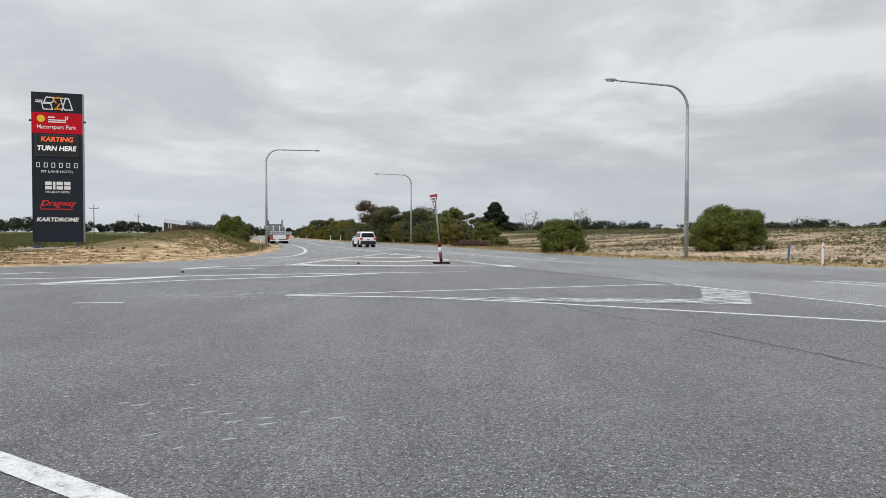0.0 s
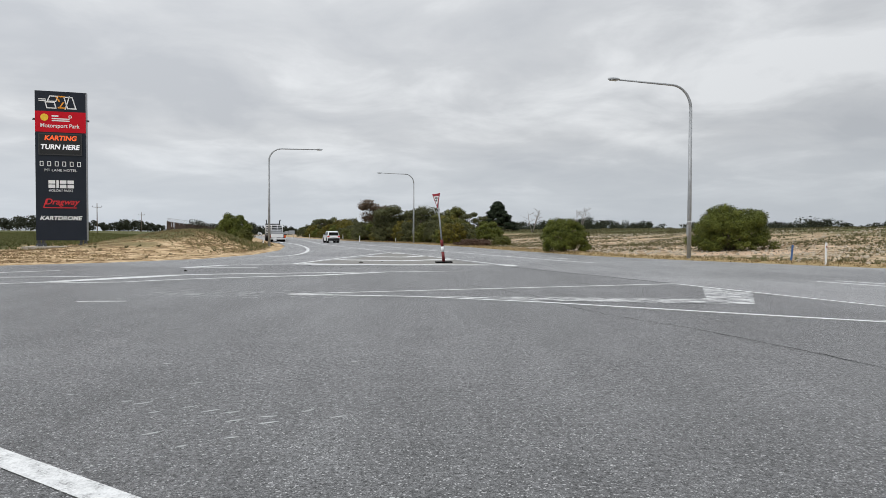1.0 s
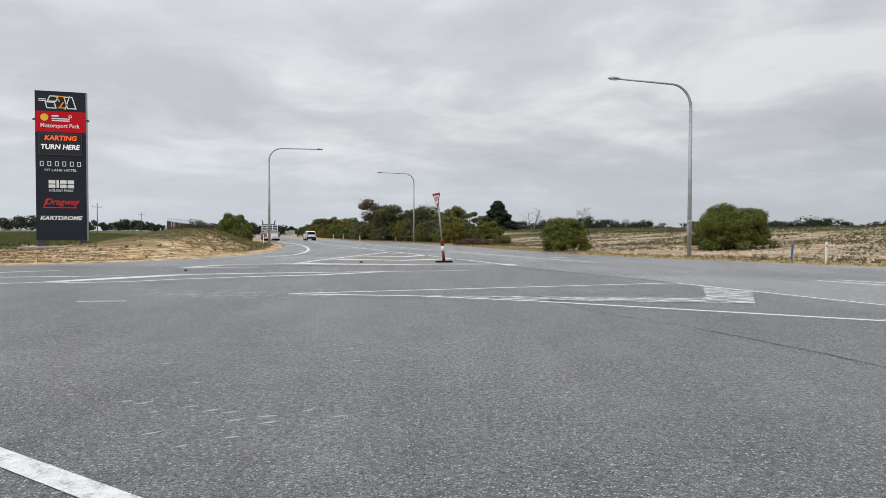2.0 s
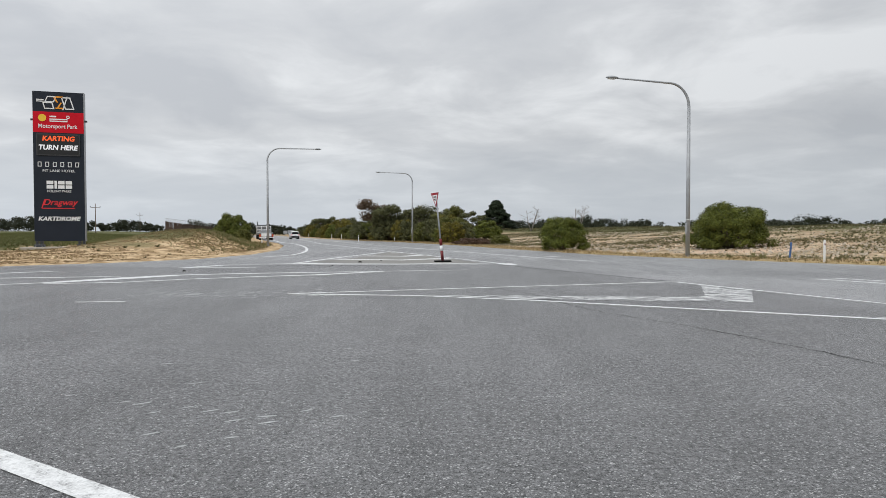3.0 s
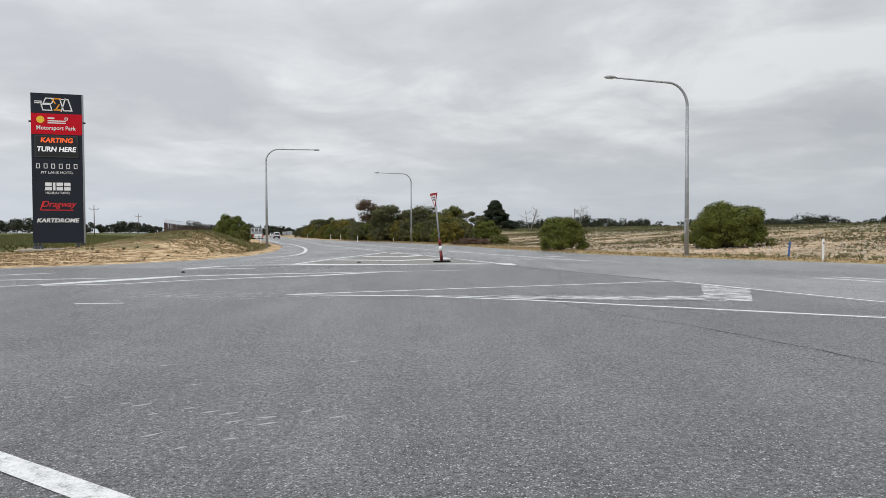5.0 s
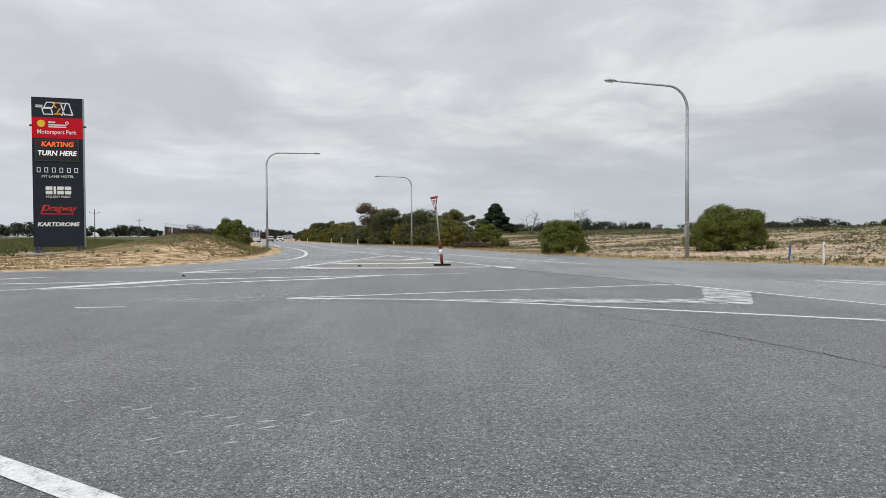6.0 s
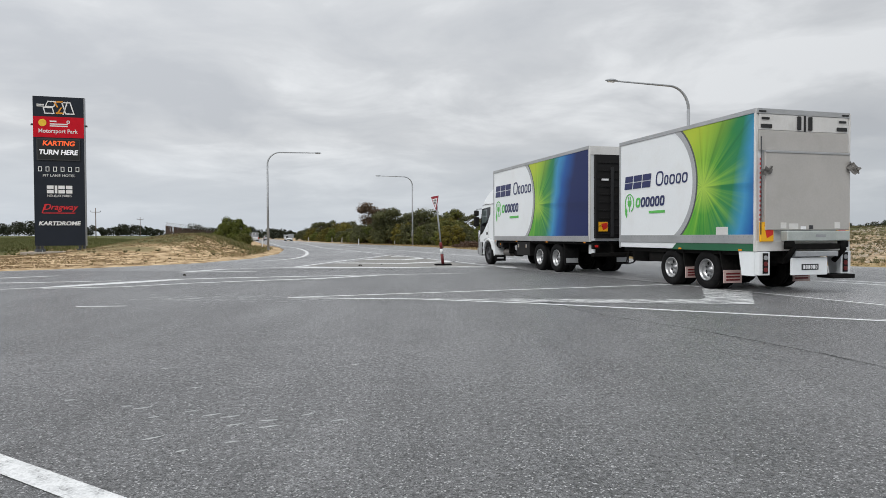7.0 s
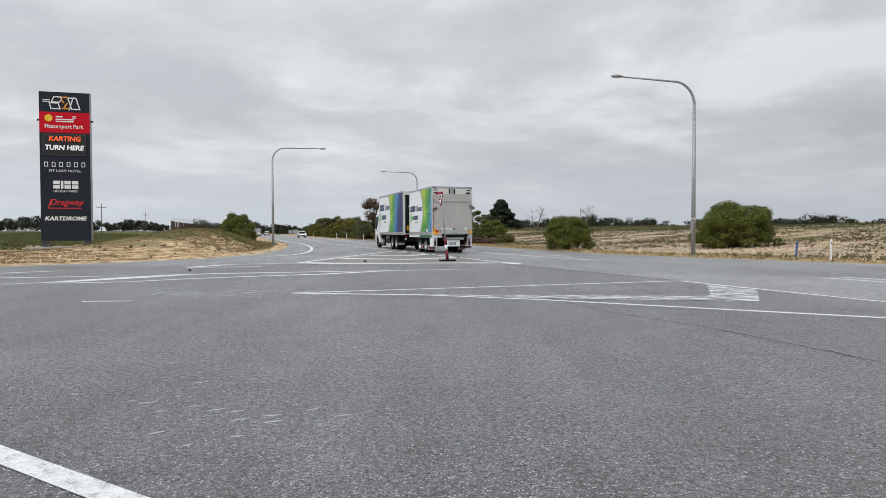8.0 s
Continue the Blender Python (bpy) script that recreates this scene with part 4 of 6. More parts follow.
pine_tree(10.7, 130, 6.2, 9.0, 61)


def dead_tree(x, y, height, seed):
    pr = random.Random(seed)
    bm = bmesh.new()
    for i in range(3):
        a = pr.uniform(0, math.tau)
        limbs(bm, pr, (0, 0, 0), (math.cos(a) * 0.35 * height, math.sin(a) * 0.35 * height, height * pr.uniform(0.75, 1)), 0.075, height * 0.28, 5, 1)
    t = empty("dead_tree", pose(x, y, land_at(x, y) - 0.1), "leafless grey dead tree", "tree", "dead trees")
    part("branches", bm, DEADWOOD, t)


dead_tree(15.6, 115, 4.2, 71)
dead_tree(20.7, 100, 3.9, 72)


def far_woods():
    """Distant belts of gum trees round the plain."""
    rng = np.random.default_rng(90)
    for a0, a1, d0, d1, count, hmin, hmax in ((-48, -21.3, 300, 420, 75, 3.6, 8.2), (-21, -9, 330, 520, 60, 4, 8), (-3, 48, 330, 480, 230, 5.6, 10.2)):
        vs, fs, base = [], [], 0
        for i in range(count):
            az = radians(a0 + (a1 - a0) * (i + rng.uniform(-0.5, 0.5)) / count)
            D = rng.uniform(d0, d1)
            x, y = D * math.sin(az), D * math.cos(az)
            g = land_at(x, y)
            patch = 0.55 + 0.45 * math.sin(az * 41 + a0) * math.cos(az * 17)
            if patch < 0.38 and rng.uniform() < 0.65:
                continue
            h = hmin + (hmax - hmin) * (0.25 + 0.9 * rng.uniform(0, 1)) * max(0.15, patch)
            w = h * rng.uniform(0.7, 1.3)
            cl = [(x + rng.normal() * w * 0.35, y + rng.normal() * w * 0.35, g + h * rng.uniform(0.35, 0.85), w * 0.26, w * 0.26, h * 0.16) for _ in range(7)]
            cl.append((x, y, g + h * 0.3, w * 0.5, w * 0.5, h * 0.3))
            v, f = leaf_cloud(rng, cl, 420, 0.5)
            vs.append(v)
            fs.append(f + base)
            base += len(v)
        me = mesh_of("far_woods", np.concatenate(vs).tolist(), np.concatenate(fs).tolist(), FAR_LEAF)
        tagged(new("far_woods", me), "distant belt of dark gum trees on the plain", "woods", kind="stuff")


far_woods()


def scatter(name, label, category, material, spots, make):
    vs, fs, base = [], [], 0
    for s in spots:
        v, f = make(*s)
        vs += v
        fs += [[i + base for i in q] for q in f]
        base += len(v)
    return tagged(new(name, mesh_of(name, vs, fs, material)), label, category, kind="stuff")


def ground_spots(rng, n, x0, x1, y0, y1, dmin, dmax, right):
    x, y = rng.uniform(x0, x1, n), rng.uniform(y0, y1, n)
    d = road_distance(x, y)
    keep = (d > dmin) & (d < dmax) & ((side_of_road(x, y) > 0) == right)
    x, y = x[keep], y[keep]
    return x, y, land(x, y)


def stone(x, y, z, s, rng):
    v = []
    for i in range(6):
        a = i * math.tau / 6 + rng.uniform(-0.3, 0.3)
        v.append((x + math.cos(a) * s * rng.uniform(0.7, 1.2), y + math.sin(a) * s * rng.uniform(0.7, 1.2), z - 0.02))
    for i in range(4):
        a = i * math.tau / 4 + rng.uniform(-0.3, 0.3)
        v.append((x + math.cos(a) * s * 0.55, y + math.sin(a) * s * 0.55, z + s * rng.uniform(0.4, 0.8)))
    f = [(6, 7, 8, 9)]
    for i in range(6):
        j, k, l = i, (i + 1) % 6, 6 + int(i * 4 / 6) % 4
        f.append((j, k, l))
    for i in range(4):
        f.append((6 + i, int(i * 1.5 + 1) % 6, 6 + (i + 1) % 4))
    return v, f


TUSSOCK_GREEN = leafy("tussock_green", (0.046, 0.046, 0.022), (0.195, 0.178, 0.090), 0.8)
LITTER = leafy("brown_litter", (0.105, 0.070, 0.038), (0.31, 0.225, 0.13), 0.9)
WEED_GREEN = leafy("weed_green", (0.065, 0.075, 0.030), (0.24, 0.22, 0.10), 0.8)
MOUND_GREEN = leafy("mound_tuft_green", (0.095, 0.092, 0.040), (0.33, 0.29, 0.15), 0.8)
FIELD_GREEN = leafy("field_grass_green", (0.062, 0.075, 0.027), (0.185, 0.185, 0.075), 0.8)
TUSSOCK_STRAW = leafy("tussock_straw", (0.15, 0.11, 0.050), (0.40, 0.31, 0.17), 0.8)
PALE_STONE = plain("limestone", (0.47, 0.41, 0.325), 0.95, 0, 0.3, 2, 30, 0.3, 0.1)


def tufts(name, label, material, spots, low, high, blades, lean, seed, wide=0.09):
    """Many small tussocks of thin blades in one object."""
    x, y, z = spots
    n = len(x)
    r = np.random.default_rng(seed)
    h = r.uniform(low, high, (n, 1))
    a = r.uniform(0, math.tau, (n, blades))
    ca, sa = np.cos(a), np.sin(a)
    reach = r.uniform(0.2, lean, (n, blades)) * h
    w = h * r.uniform(0.5 * wide, 1.5 * wide, (n, blades))
    bx, by, bz = x[:, None] + ca * h * 0.2, y[:, None] + sa * h * 0.2, (z[:, None] - 0.03) + 0 * a
    tip = z[:, None] + h * r.uniform(0.55, 1.0, (n, blades))
    v = np.stack([np.stack([bx - sa * w, by + ca * w, bz], -1), np.stack([bx + sa * w, by - ca * w, bz], -1), np.stack([bx + ca * reach, by + sa * reach, tip], -1)], 2).reshape(-1, 3)
    f = np.arange(len(v)).reshape(-1, 3)
    return tagged(new(name, mesh_of(name, v.tolist(), f.tolist(), material)), label, "grass", kind="stuff")


def patchy(rng, spots, level, soft, k):
    """Keeps spots in drifts, as plants grow."""
    x, y, z = spots
    p = 0.5 * bumps(x, y, 0.23, k) + 0.35 * bumps(x, y, 0.8, k + 2) + 0.3 * bumps(x, y, 2.3, k + 4)
    keep = p + rng.uniform(-soft, soft, len(x)) > level
    return x[keep], y[keep], z[keep]


def ground_cover():
    rng = np.random.default_rng(101)
    pr = random.Random(101)
    x, y, z = patchy(rng, ground_spots(rng, 150000, -12, 75, 24, 110, 2.6, 62, True), 0.12, 0.35, 1.0)
    sand = np.exp(-(((x - 18.2) / 4.2) ** 2 + ((y - 39.6) / 2.6) ** 2) ** 1.5) < rng.uniform(0.15, 1.4, len(x))
    tufts("tussock_grass", "low grey-green tussocks on stony bank", TUSSOCK_GREEN, (x[sand], y[sand], z[sand]), 0.05, 0.16, 10, 1.1, 1, 0.16)
    far = patchy(rng, ground_spots(rng, 30000, 0, 110, 60, 150, 30, 100, True), 0.0, 0.3, 2.0)
    tufts("ridge_grass", "dry olive grass along the ridge", TUSSOCK_GREEN, far, 0.12, 0.34, 8, 1.1, 2, 0.16)
    x, y, z = patchy(rng, ground_spots(rng, 42000, -10, 70, 24, 90, 2.5, 45, True), 0.15, 0.4, 6.0)
    scatter("bank_stones", "pale limestone rubble on the bank", "stones", PALE_STONE, [(a, b, c, pr.uniform(0.03, 0.15) * pr.uniform(0.4, 1.1), pr) for a, b, c in zip(x, y, z)][:9000], stone)
    tufts("verge_straw", "strip of dry straw-coloured verge grass", TUSSOCK_STRAW, ground_spots(rng, 90000, -20, 45, 14, 120, 0.15, 2.6, True), 0.07, 0.20, 6, 0.9, 3, 0.10)
    near = patchy(rng, ground_spots(rng, 26000, 14, 40, 10, 36, 1.8, 6.5, True), 0.38, 0.25, 3.5)
    tufts("verge_weeds", "green weeds and dry stalks beside the guide post", WEED_GREEN, near, 0.10, 0.30, 11, 0.9, 4, 0.07)
    litter = patchy(rng, ground_spots(rng, 90000, -10, 60, 22, 80, 2.2, 40, True), 0.30, 0.3, 5.5)
    tufts("bank_litter", "brown dead plant litter on the bank", LITTER, litter, 0.03, 0.10, 8, 1.8, 11, 0.16)
    litter = patchy(rng, ground_spots(rng, 120000, -62, -11, 24, 80, 1.0, 22, False), 0.16, 0.35, 7.5)
    tufts("verge_litter", "brown dead plant litter on dirt verge", LITTER, litter, 0.03, 0.09, 8, 1.9, 12, 0.17)
    # mound and dirt verge beside the bend
    x, y, z = ground_spots(rng, 90000, -62, -10, 26, 92, 1.2, 42, False)
    ok = (np.abs(x + 33.0) > 5.0) | (np.abs(y - 55.5) > 4.5)
    x, y, z = x[ok], y[ok], z[ok]
    hill = np.exp(-((x + 20) / 9) ** 2 - ((y - 57) / 15) ** 2)
    q = hill + 0.35 * bumps(x, y, 0.35, 7.0) + 0.25 * bumps(x, y, 1.3, 8.0)
    g = q > rng.uniform(0.28, 1.12, len(x))
    tufts("mound_grass", "patchy green grass tufts on the mound", MOUND_GREEN, (x[g], y[g], z[g]), 0.05, 0.15, 9, 1.1, 5, 0.12)
    g = (0.6 * bumps(x, y, 0.3, 1.0) + 0.3 * bumps(x, y, 1.1, 2.0) > rng.uniform(0.0, 0.75, len(x)) - 0.5 * hill)
    tufts("mound_straw", "dry straw tufts on dirt verge", TUSSOCK_STRAW, (x[g], y[g], z[g]), 0.04, 0.13, 8, 1.1, 6, 0.12)
    g = (rng.uniform(0, 1, len(x)) < 0.004) & (road_distance(x, y) < 14)
    tufts("verge_tussocks", "scattered dark tussocks on bare dirt", TUSSOCK_GREEN, (x[g], y[g], z[g]), 0.10, 0.22, 40, 1.2, 7, 0.08)
    spots = patchy(rng, ground_spots(rng, 7000, -24, -12, 46, 78, 1.2, 7, False), 0.25, 0.2, 9.0)
    tufts("weeds", "tall green weeds at the mound's foot", WEED_GREEN, spots, 0.14, 0.36, 12, 0.9, 8, 0.06)
    spots = patchy(rng, ground_spots(rng, 70000, -120, -22, 55, 190, 20, 140, False), -0.25, 0.3, 4.0)
    tufts("field_grass", "short green pasture grass behind the sign", FIELD_GREEN, spots, 0.12, 0.30, 5, 0.9, 9, 0.22)
    clods = [(pr.uniform(-9.5, -0.5), pr.gauss(25.6, 0.6), 0.0, pr.uniform(0.012, 0.03), pr) for _ in range(40)] + [(-8.7, 21.9, 0, 0.08, pr), (-3.6, 28.3, 0, 0.10, pr), (-2.8, 29.6, 0, 0.06, pr)]
    scatter("road_debris", "dark clods and grit swept on asphalt", "debris", plain("dark_clods", (0.05, 0.045, 0.04), 0.95), clods, stone)


ground_cover()


# ---- box truck with trailer ----
TRUCK_WHITE = plain("white_truck_paint", (0.77, 0.80, 0.82), 0.3, 0, 0.04, 0.8, 20, 0.02, 0.5, (0.71, 0.72, 0.72))
ALLOY = plain("brushed_aluminium", (0.46, 0.47, 0.48), 0.42, 0.7, 0.15, 1.5, 50, 0.05)
CHROME = plain("polished_steel", (0.62, 0.63, 0.64), 0.2, 1.0, 0.15, 4, 40)
CHASSIS = plain("grimy_black_chassis", (0.008, 0.0078, 0.0075), 0.8, 0, 0.35, 4, 40, 0.2, 0.1, (0.022, 0.019, 0.017))
RIM = plain("dull_alloy_rim", (0.42, 0.425, 0.43), 0.32, 0.85, 0.35, 5, 40)
DARK_GREY = plain("dark_grey_plastic", (0.024, 0.0245, 0.026), 0.55, 0, 0.2, 3, 40, 0.05, 0.3)
GLASS_DARK = plain("tinted_cab_glass", (0.005, 0.006, 0.007), 0.12, 0, 0.2, 1, 10, 0.0, 0.2)
GATE_GREY = plain("grey_tail_lift_plate", (0.47, 0.455, 0.435), 0.5, 0.15, 0.10, 0.9, 30, 0.04, 0.4, (0.40, 0.385, 0.36))
GATE_BLACK = plain("black_tail_lift_plate", (0.010, 0.0095, 0.0095), 0.6, 0, 0.3, 2, 30, 0.1, 0.25)
REAR_PALE = plain("pale_rear_frame", (0.66, 0.655, 0.64), 0.45, 0.1, 0.1, 1.5, 30, 0.04, 0.4, (0.54, 0.52, 0.49))
MARK_NAVY = plain("navy_print", (0.013, 0.020, 0.100), 0.4, 0, 0.06)
MARK_GREEN = plain("green_print", (0.095, 0.46, 0.085), 0.4, 0, 0.06)
ARC_EDGE = plain("dark_arc_print", (0.075, 0.08, 0.085), 0.4, 0, 0.2, 0.8, 20, 0.0)
SILVER_PRINT = plain("silver_print", (0.38, 0.39, 0.405), 0.4, 0, 0.25, 0.8, 20, 0.0)
TAIL_RED = plain("red_reflector", (0.60, 0.015, 0.012), 0.3, 0, 0.1)
TAIL_YELLOW = plain("yellow_reflector", (0.88, 0.45, 0.01), 0.35, 0, 0.1)
AMBER = plain("amber_lens", (0.80, 0.28, 0.01), 0.25)
FLAP_PALE = plain("pale_red_mudflap", (0.52, 0.38, 0.355), 0.7, 0, 0.25)
PLASTIC_WRAP = plain("grey_plastic_rag", (0.17, 0.16, 0.15), 0.6, 0, 0.4, 8, 40, 0.2)


def burst_print():
    """Printed box graphic: rays of yellow-green passing to blue; x runs from the silver arc (0) backwards, z up."""
    k = Nodes("green_blue_print")
    sep = k.n.new("ShaderNodeSeparateXYZ")
    k.l.new(k.tc.outputs["Object"], sep.inputs[0])
    back = k.math("MULTIPLY", sep.outputs[0], -1.0)
    up = k.math("SUBTRACT", sep.outputs[2], 2.45)
    # rays fan out from a point by the arc
    ang = k.math("ARCTAN2", up, k.math("SUBTRACT", back, 0.30))
    ray = k.n.new("ShaderNodeTexNoise")
    ray.noise_dimensions = "1D"
    ray.inputs["Scale"].default_value, ray.inputs["Detail"].default_value = 5.0, 4
    k.l.new(ang, ray.inputs["W"])
    rad = k.math("SQRT", k.math("ADD", k.math("MULTIPLY", up, up), k.math("POWER", k.math("ABSOLUTE", k.math("SUBTRACT", back, 0.30)), 2.0)))
    soft = k.noise(1.1, 3, 0.5, 0.4)
    pos = k.math("ADD", back, k.math("ADD", k.math("MULTIPLY", k.math("SUBTRACT", soft, 0.5), 0.5), k.math("MULTIPLY", up, -0.28)))
    base = k.ramp(k.math("DIVIDE", pos, 4.4), [(0.0, lin(0.09, 0.36, 0.035)), (0.16, lin(0.035, 0.235, 0.04)), (0.30, lin(0.02, 0.20, 0.085)), (0.40, lin(0.05, 0.27, 0.50)), (0.50, lin(0.012, 0.09, 0.33)), (0.66, lin(0.008, 0.018, 0.095))])
    corner = k.math("MULTIPLY", k.math("SUBTRACT", k.math("ADD", k.math("MULTIPLY", up, 0.75), k.math("MULTIPLY", back, -0.8)), -0.15), 0.9, True)
    base = k.mix(corner, base, lin(0.42, 0.52, 0.04))
    fade = k.math("SUBTRACT", 1.15, k.math("MULTIPLY", rad, 0.72), True)
    bright = k.math("MULTIPLY", k.ramp(ray.outputs["Fac"], [(0.42, 0.0), (0.66, 1.0)]), fade, True)
    col = k.mix(k.math("MULTIPLY", bright, 0.72), base, lin(0.36, 0.64, 0.06))
    heart = k.math("SUBTRACT", 1.0, k.math("MULTIPLY", rad, 1.5), True)
    col = k.mix(k.math("MULTIPLY", heart, 0.7), col, lin(0.50, 0.66, 0.10))
    dark = k.math("MULTIPLY", k.ramp(ray.outputs["Fac"], [(0.28, 0.6), (0.44, 0.0)]), 0.8, True)
    col = k.mix(dark, col, k.mix(1.0, col, lin(0.42, 0.5, 0.5), "MULTIPLY"))
    return k.done(col, 0.4, 0, 0.25)


BURST = burst_print()


def lathe(bm, profile, m, sides=28):
    """Turns a profile of (radius, y) about the y axis."""
    rings = [[bm.verts.new(m @ Vector((math.cos(i * math.tau / sides) * r, y, math.sin(i * math.tau / sides) * r))) for i in range(sides)] for r, y in profile]
    for a, b in zip(rings, rings[1:]):
        for i in range(sides):
            bm.faces.new((a[i], a[(i + 1) % sides], b[(i + 1) % sides], b[i])).smooth = True
    bmesh.ops.recalc_face_normals(bm, faces=bm.faces)
    return bm


SPINNING = []


def wheel(parent, x, y, radius, width, side, rim_material, twin=False, rim=0.57, name="wheel"):
    """A road wheel whose outer face looks to side (+1 left, -1 right); it turns about y."""
    w = new(name)
    w.empty_display_size = 0.1
    w.parent = parent
    bm = bmesh.new()
    R, r = radius, radius * rim

    def tyre(c):
        h = width / 2
        lathe(bm, [(r, c - h * 0.75), (r * 1.12, c - h * 0.95), (R * 0.86, c - h), (R * 0.96, c - h * 0.9), (R, c - h * 0.62), (R, c - 0.006), (R * 0.975, c), (R, c + 0.006), (R, c + h * 0.62), (R * 0.96, c + h * 0.9), (R * 0.86, c + h), (r * 1.12, c + h * 0.95), (r, c + h * 0.75)], Matrix.Identity(4), 32)
    tyre(0)
    if twin:
        tyre(-side * width * 1.15)
    part("tyre", bm, RUBBER, w)
    bm = bmesh.new()
    o = side * width / 2
    deep = 0.55 if twin else -0.1
    lathe(bm, [(r * 1.02, o * 0.80), (r * 1.0, o * 0.93), (r * 0.93, o * 0.90), (r * 0.86, o * (0.6 - deep * 0.4)), (r * 0.80, o * (0.3 - deep)), (r * 0.50, o * (0.35 - deep)), (r * 0.42, o * (0.50 - deep)), (r * 0.27, o * (0.62 - deep)), (r * 0.23, o * (0.86 - deep)), (0.004, o * (0.88 - deep))], Matrix.Identity(4), 32)
    rim_ob = part("rim", bm, rim_material, w)
    bm = bmesh.new()
    for i in range(10):
        a = i * math.tau / 10
        p = Vector((math.cos(a) * r * 0.68, o * (0.30 - deep), math.sin(a) * r * 0.68))
        rod(bm, p, p + Vector((0, o * 0.18, 0)), 0.022 * radius / 0.5, None, 6)
    tagged(part("wheel_nuts", bm, DARK_STEEL, rim_ob), kind="stuff")
    bm = bmesh.new()
    for i in range(5):
        a = (i + 0.5) * math.tau / 5
        p = Vector((math.cos(a) * r * 0.68, o * (0.302 - deep), math.sin(a) * r * 0.68))
        rod(bm, p, p + Vector((0, o * 0.04, 0)), 0.045 * radius / 0.5, None, 8)
    tagged(part("vent_holes", bm, GATE_BLACK, rim_ob), kind="stuff")
    w.matrix_basis = pose(x, y, radius)
    SPINNING.append((w, x, y, radius))
    return w


def side_view(bm, outline, y0, y1):
    """An outline in x, z carried across from y0 to y1."""
    a = [bm.verts.new((x, y0, z)) for x, z in outline]
    b = [bm.verts.new((x, y1, z)) for x, z in outline]
    n = len(a)
    bm.faces.new(a)
    bm.faces.new(b[::-1])
    for i in range(n):
        bm.faces.new((a[i], b[i], b[(i + 1) % n], a[(i + 1) % n]))
    bmesh.ops.recalc_face_normals(bm, faces=bm.faces)
    return bm


def bevel_all(bm, off, seg=2):
    es = [e for e in bm.edges if len(e.link_faces) == 2 and e.calc_face_angle() > 0.3]
    bmesh.ops.bevel(bm, geom=es, offset=off, segments=seg, affect="EDGES", profile=0.6)
    for f in bm.faces:
        f.smooth = False
    return bm


def cargo_graphics(parent, L, z0, z1, arc_x, radius, mark_x, mark_z, k, side):
    """White side with silver arc, printed burst behind it and plain-shape marks; side +1 left, -1 right."""
    Y = side * 1.25
    zc = (z0 + z1) / 2
    cx_ = arc_x + radius

    def arc(r, zz):
        return cx_ - math.sqrt(max(r * r - (zz - zc) ** 2, 0))
    zs = [z0 + (z1 - z0) * i / 24 for i in range(25)]
    o = [(arc(radius, z) - arc_x, z) for z in zs] + [(0.05 - arc_x, z1), (0.05 - arc_x, z0)]
    bm = side_view(bmesh.new(), o, Y, Y + side * 0.004)
    g = part("printed_graphic", bm, BURST, parent, "green and blue sunburst print")
    g.matrix_basis = pose(arc_x, 0, 0)
    for name, r0, r1, mat_ in (("silver_arc", -0.085, 0.055, SILVER_PRINT), ("arc_edge", 0.055, 0.105, ARC_EDGE)):
        bm = bmesh.new()
        rows = [[bm.verts.new((arc(radius + r, z), y, z)) for r, y in ((r0, Y), (r0, Y + side * 0.008), (r1, Y + side * 0.008), (r1, Y))] for z in zs]
        for a, b in zip(rows, rows[1:]):
            for i in range(3):
                bm.faces.new((a[i], a[i + 1], b[i + 1], b[i]))
        bmesh.ops.recalc_face_normals(bm, faces=bm.faces)
        part(name, bm, mat_, parent)
    m = Matrix(((-side, 0, 0, mark_x), (0, 0, side, Y), (0, 1, 0, mark_z), (0, 0, 0, 1)))
    if side < 0:
        m = m @ Matrix.Translation((-3.6 * k, 0, 0))

    def put(material, glyphs, name="mark"):
        bars(parent, m, material, [(a * k, b * k, w * k, h * k, s, r * k) for a, b, w, h, s, r in glyphs], name)
    # upper mark: three heavy slanted blocks with a slit, then five light rings
    put(MARK_NAVY, [(0.0 + 0.58 * i, 1.02, 0.51, 0.225, .16, 0) for i in range(3)] + [(0.04 + 0.58 * i, 1.275, 0.51, 0.225, .16, 0) for i in range(3)])
    put(MARK_NAVY, [(2.0, 1.02, 0.43, 0.50, .1, .055), (2.50, 1.02, 0.22, 0.34, .1, .055), (2.79, 1.02, 0.29, 0.34, .1, .055), (3.14, 1.02, 0.27, 0.34, .1, .055), (3.47, 1.02, 0.28, 0.34, .1, .055)])
    # lower mark: one green ring, five navy rings, a thin green bar
    put(MARK_GREEN, [(0.74, 0.32, 0.30, 0.36, .12, .08)])
    put(MARK_NAVY, [(1.08 + 0.29 * i, 0.32, 0.26, 0.36, .12, .075) for i in range(5)])
    put(MARK_GREEN, [(1.60, 0.08, 0.94, 0.09, .12, 0)])
    # plug in a ring with a leaf
    bm = bmesh.new()
    n = 28
    for i in range(n - 4):
        a0, a1 = -1.2 + i * math.tau / n, -1.2 + (i + 1) * math.tau / n
        slab(bm, [(0.34 + math.cos(a0) * 0.27, 0.50 + math.sin(a0) * 0.31), (0.34 + math.cos(a1) * 0.27, 0.50 + math.sin(a1) * 0.31), (0.34 + math.cos(a1) * 0.31, 0.50 + math.sin(a1) * 0.35), (0.34 + math.cos(a0) * 0.31, 0.50 + math.sin(a0) * 0.35)], 0.008)
    slab(bm, [(0.22, 0.60), (0.46, 0.60), (0.46, 0.46), (0.39, 0.37), (0.29, 0.37), (0.22, 0.46)], 0.008)
    slab(bm, [(0.26, 0.61), (0.30, 0.61), (0.30, 0.74), (0.26, 0.74)], 0.008)
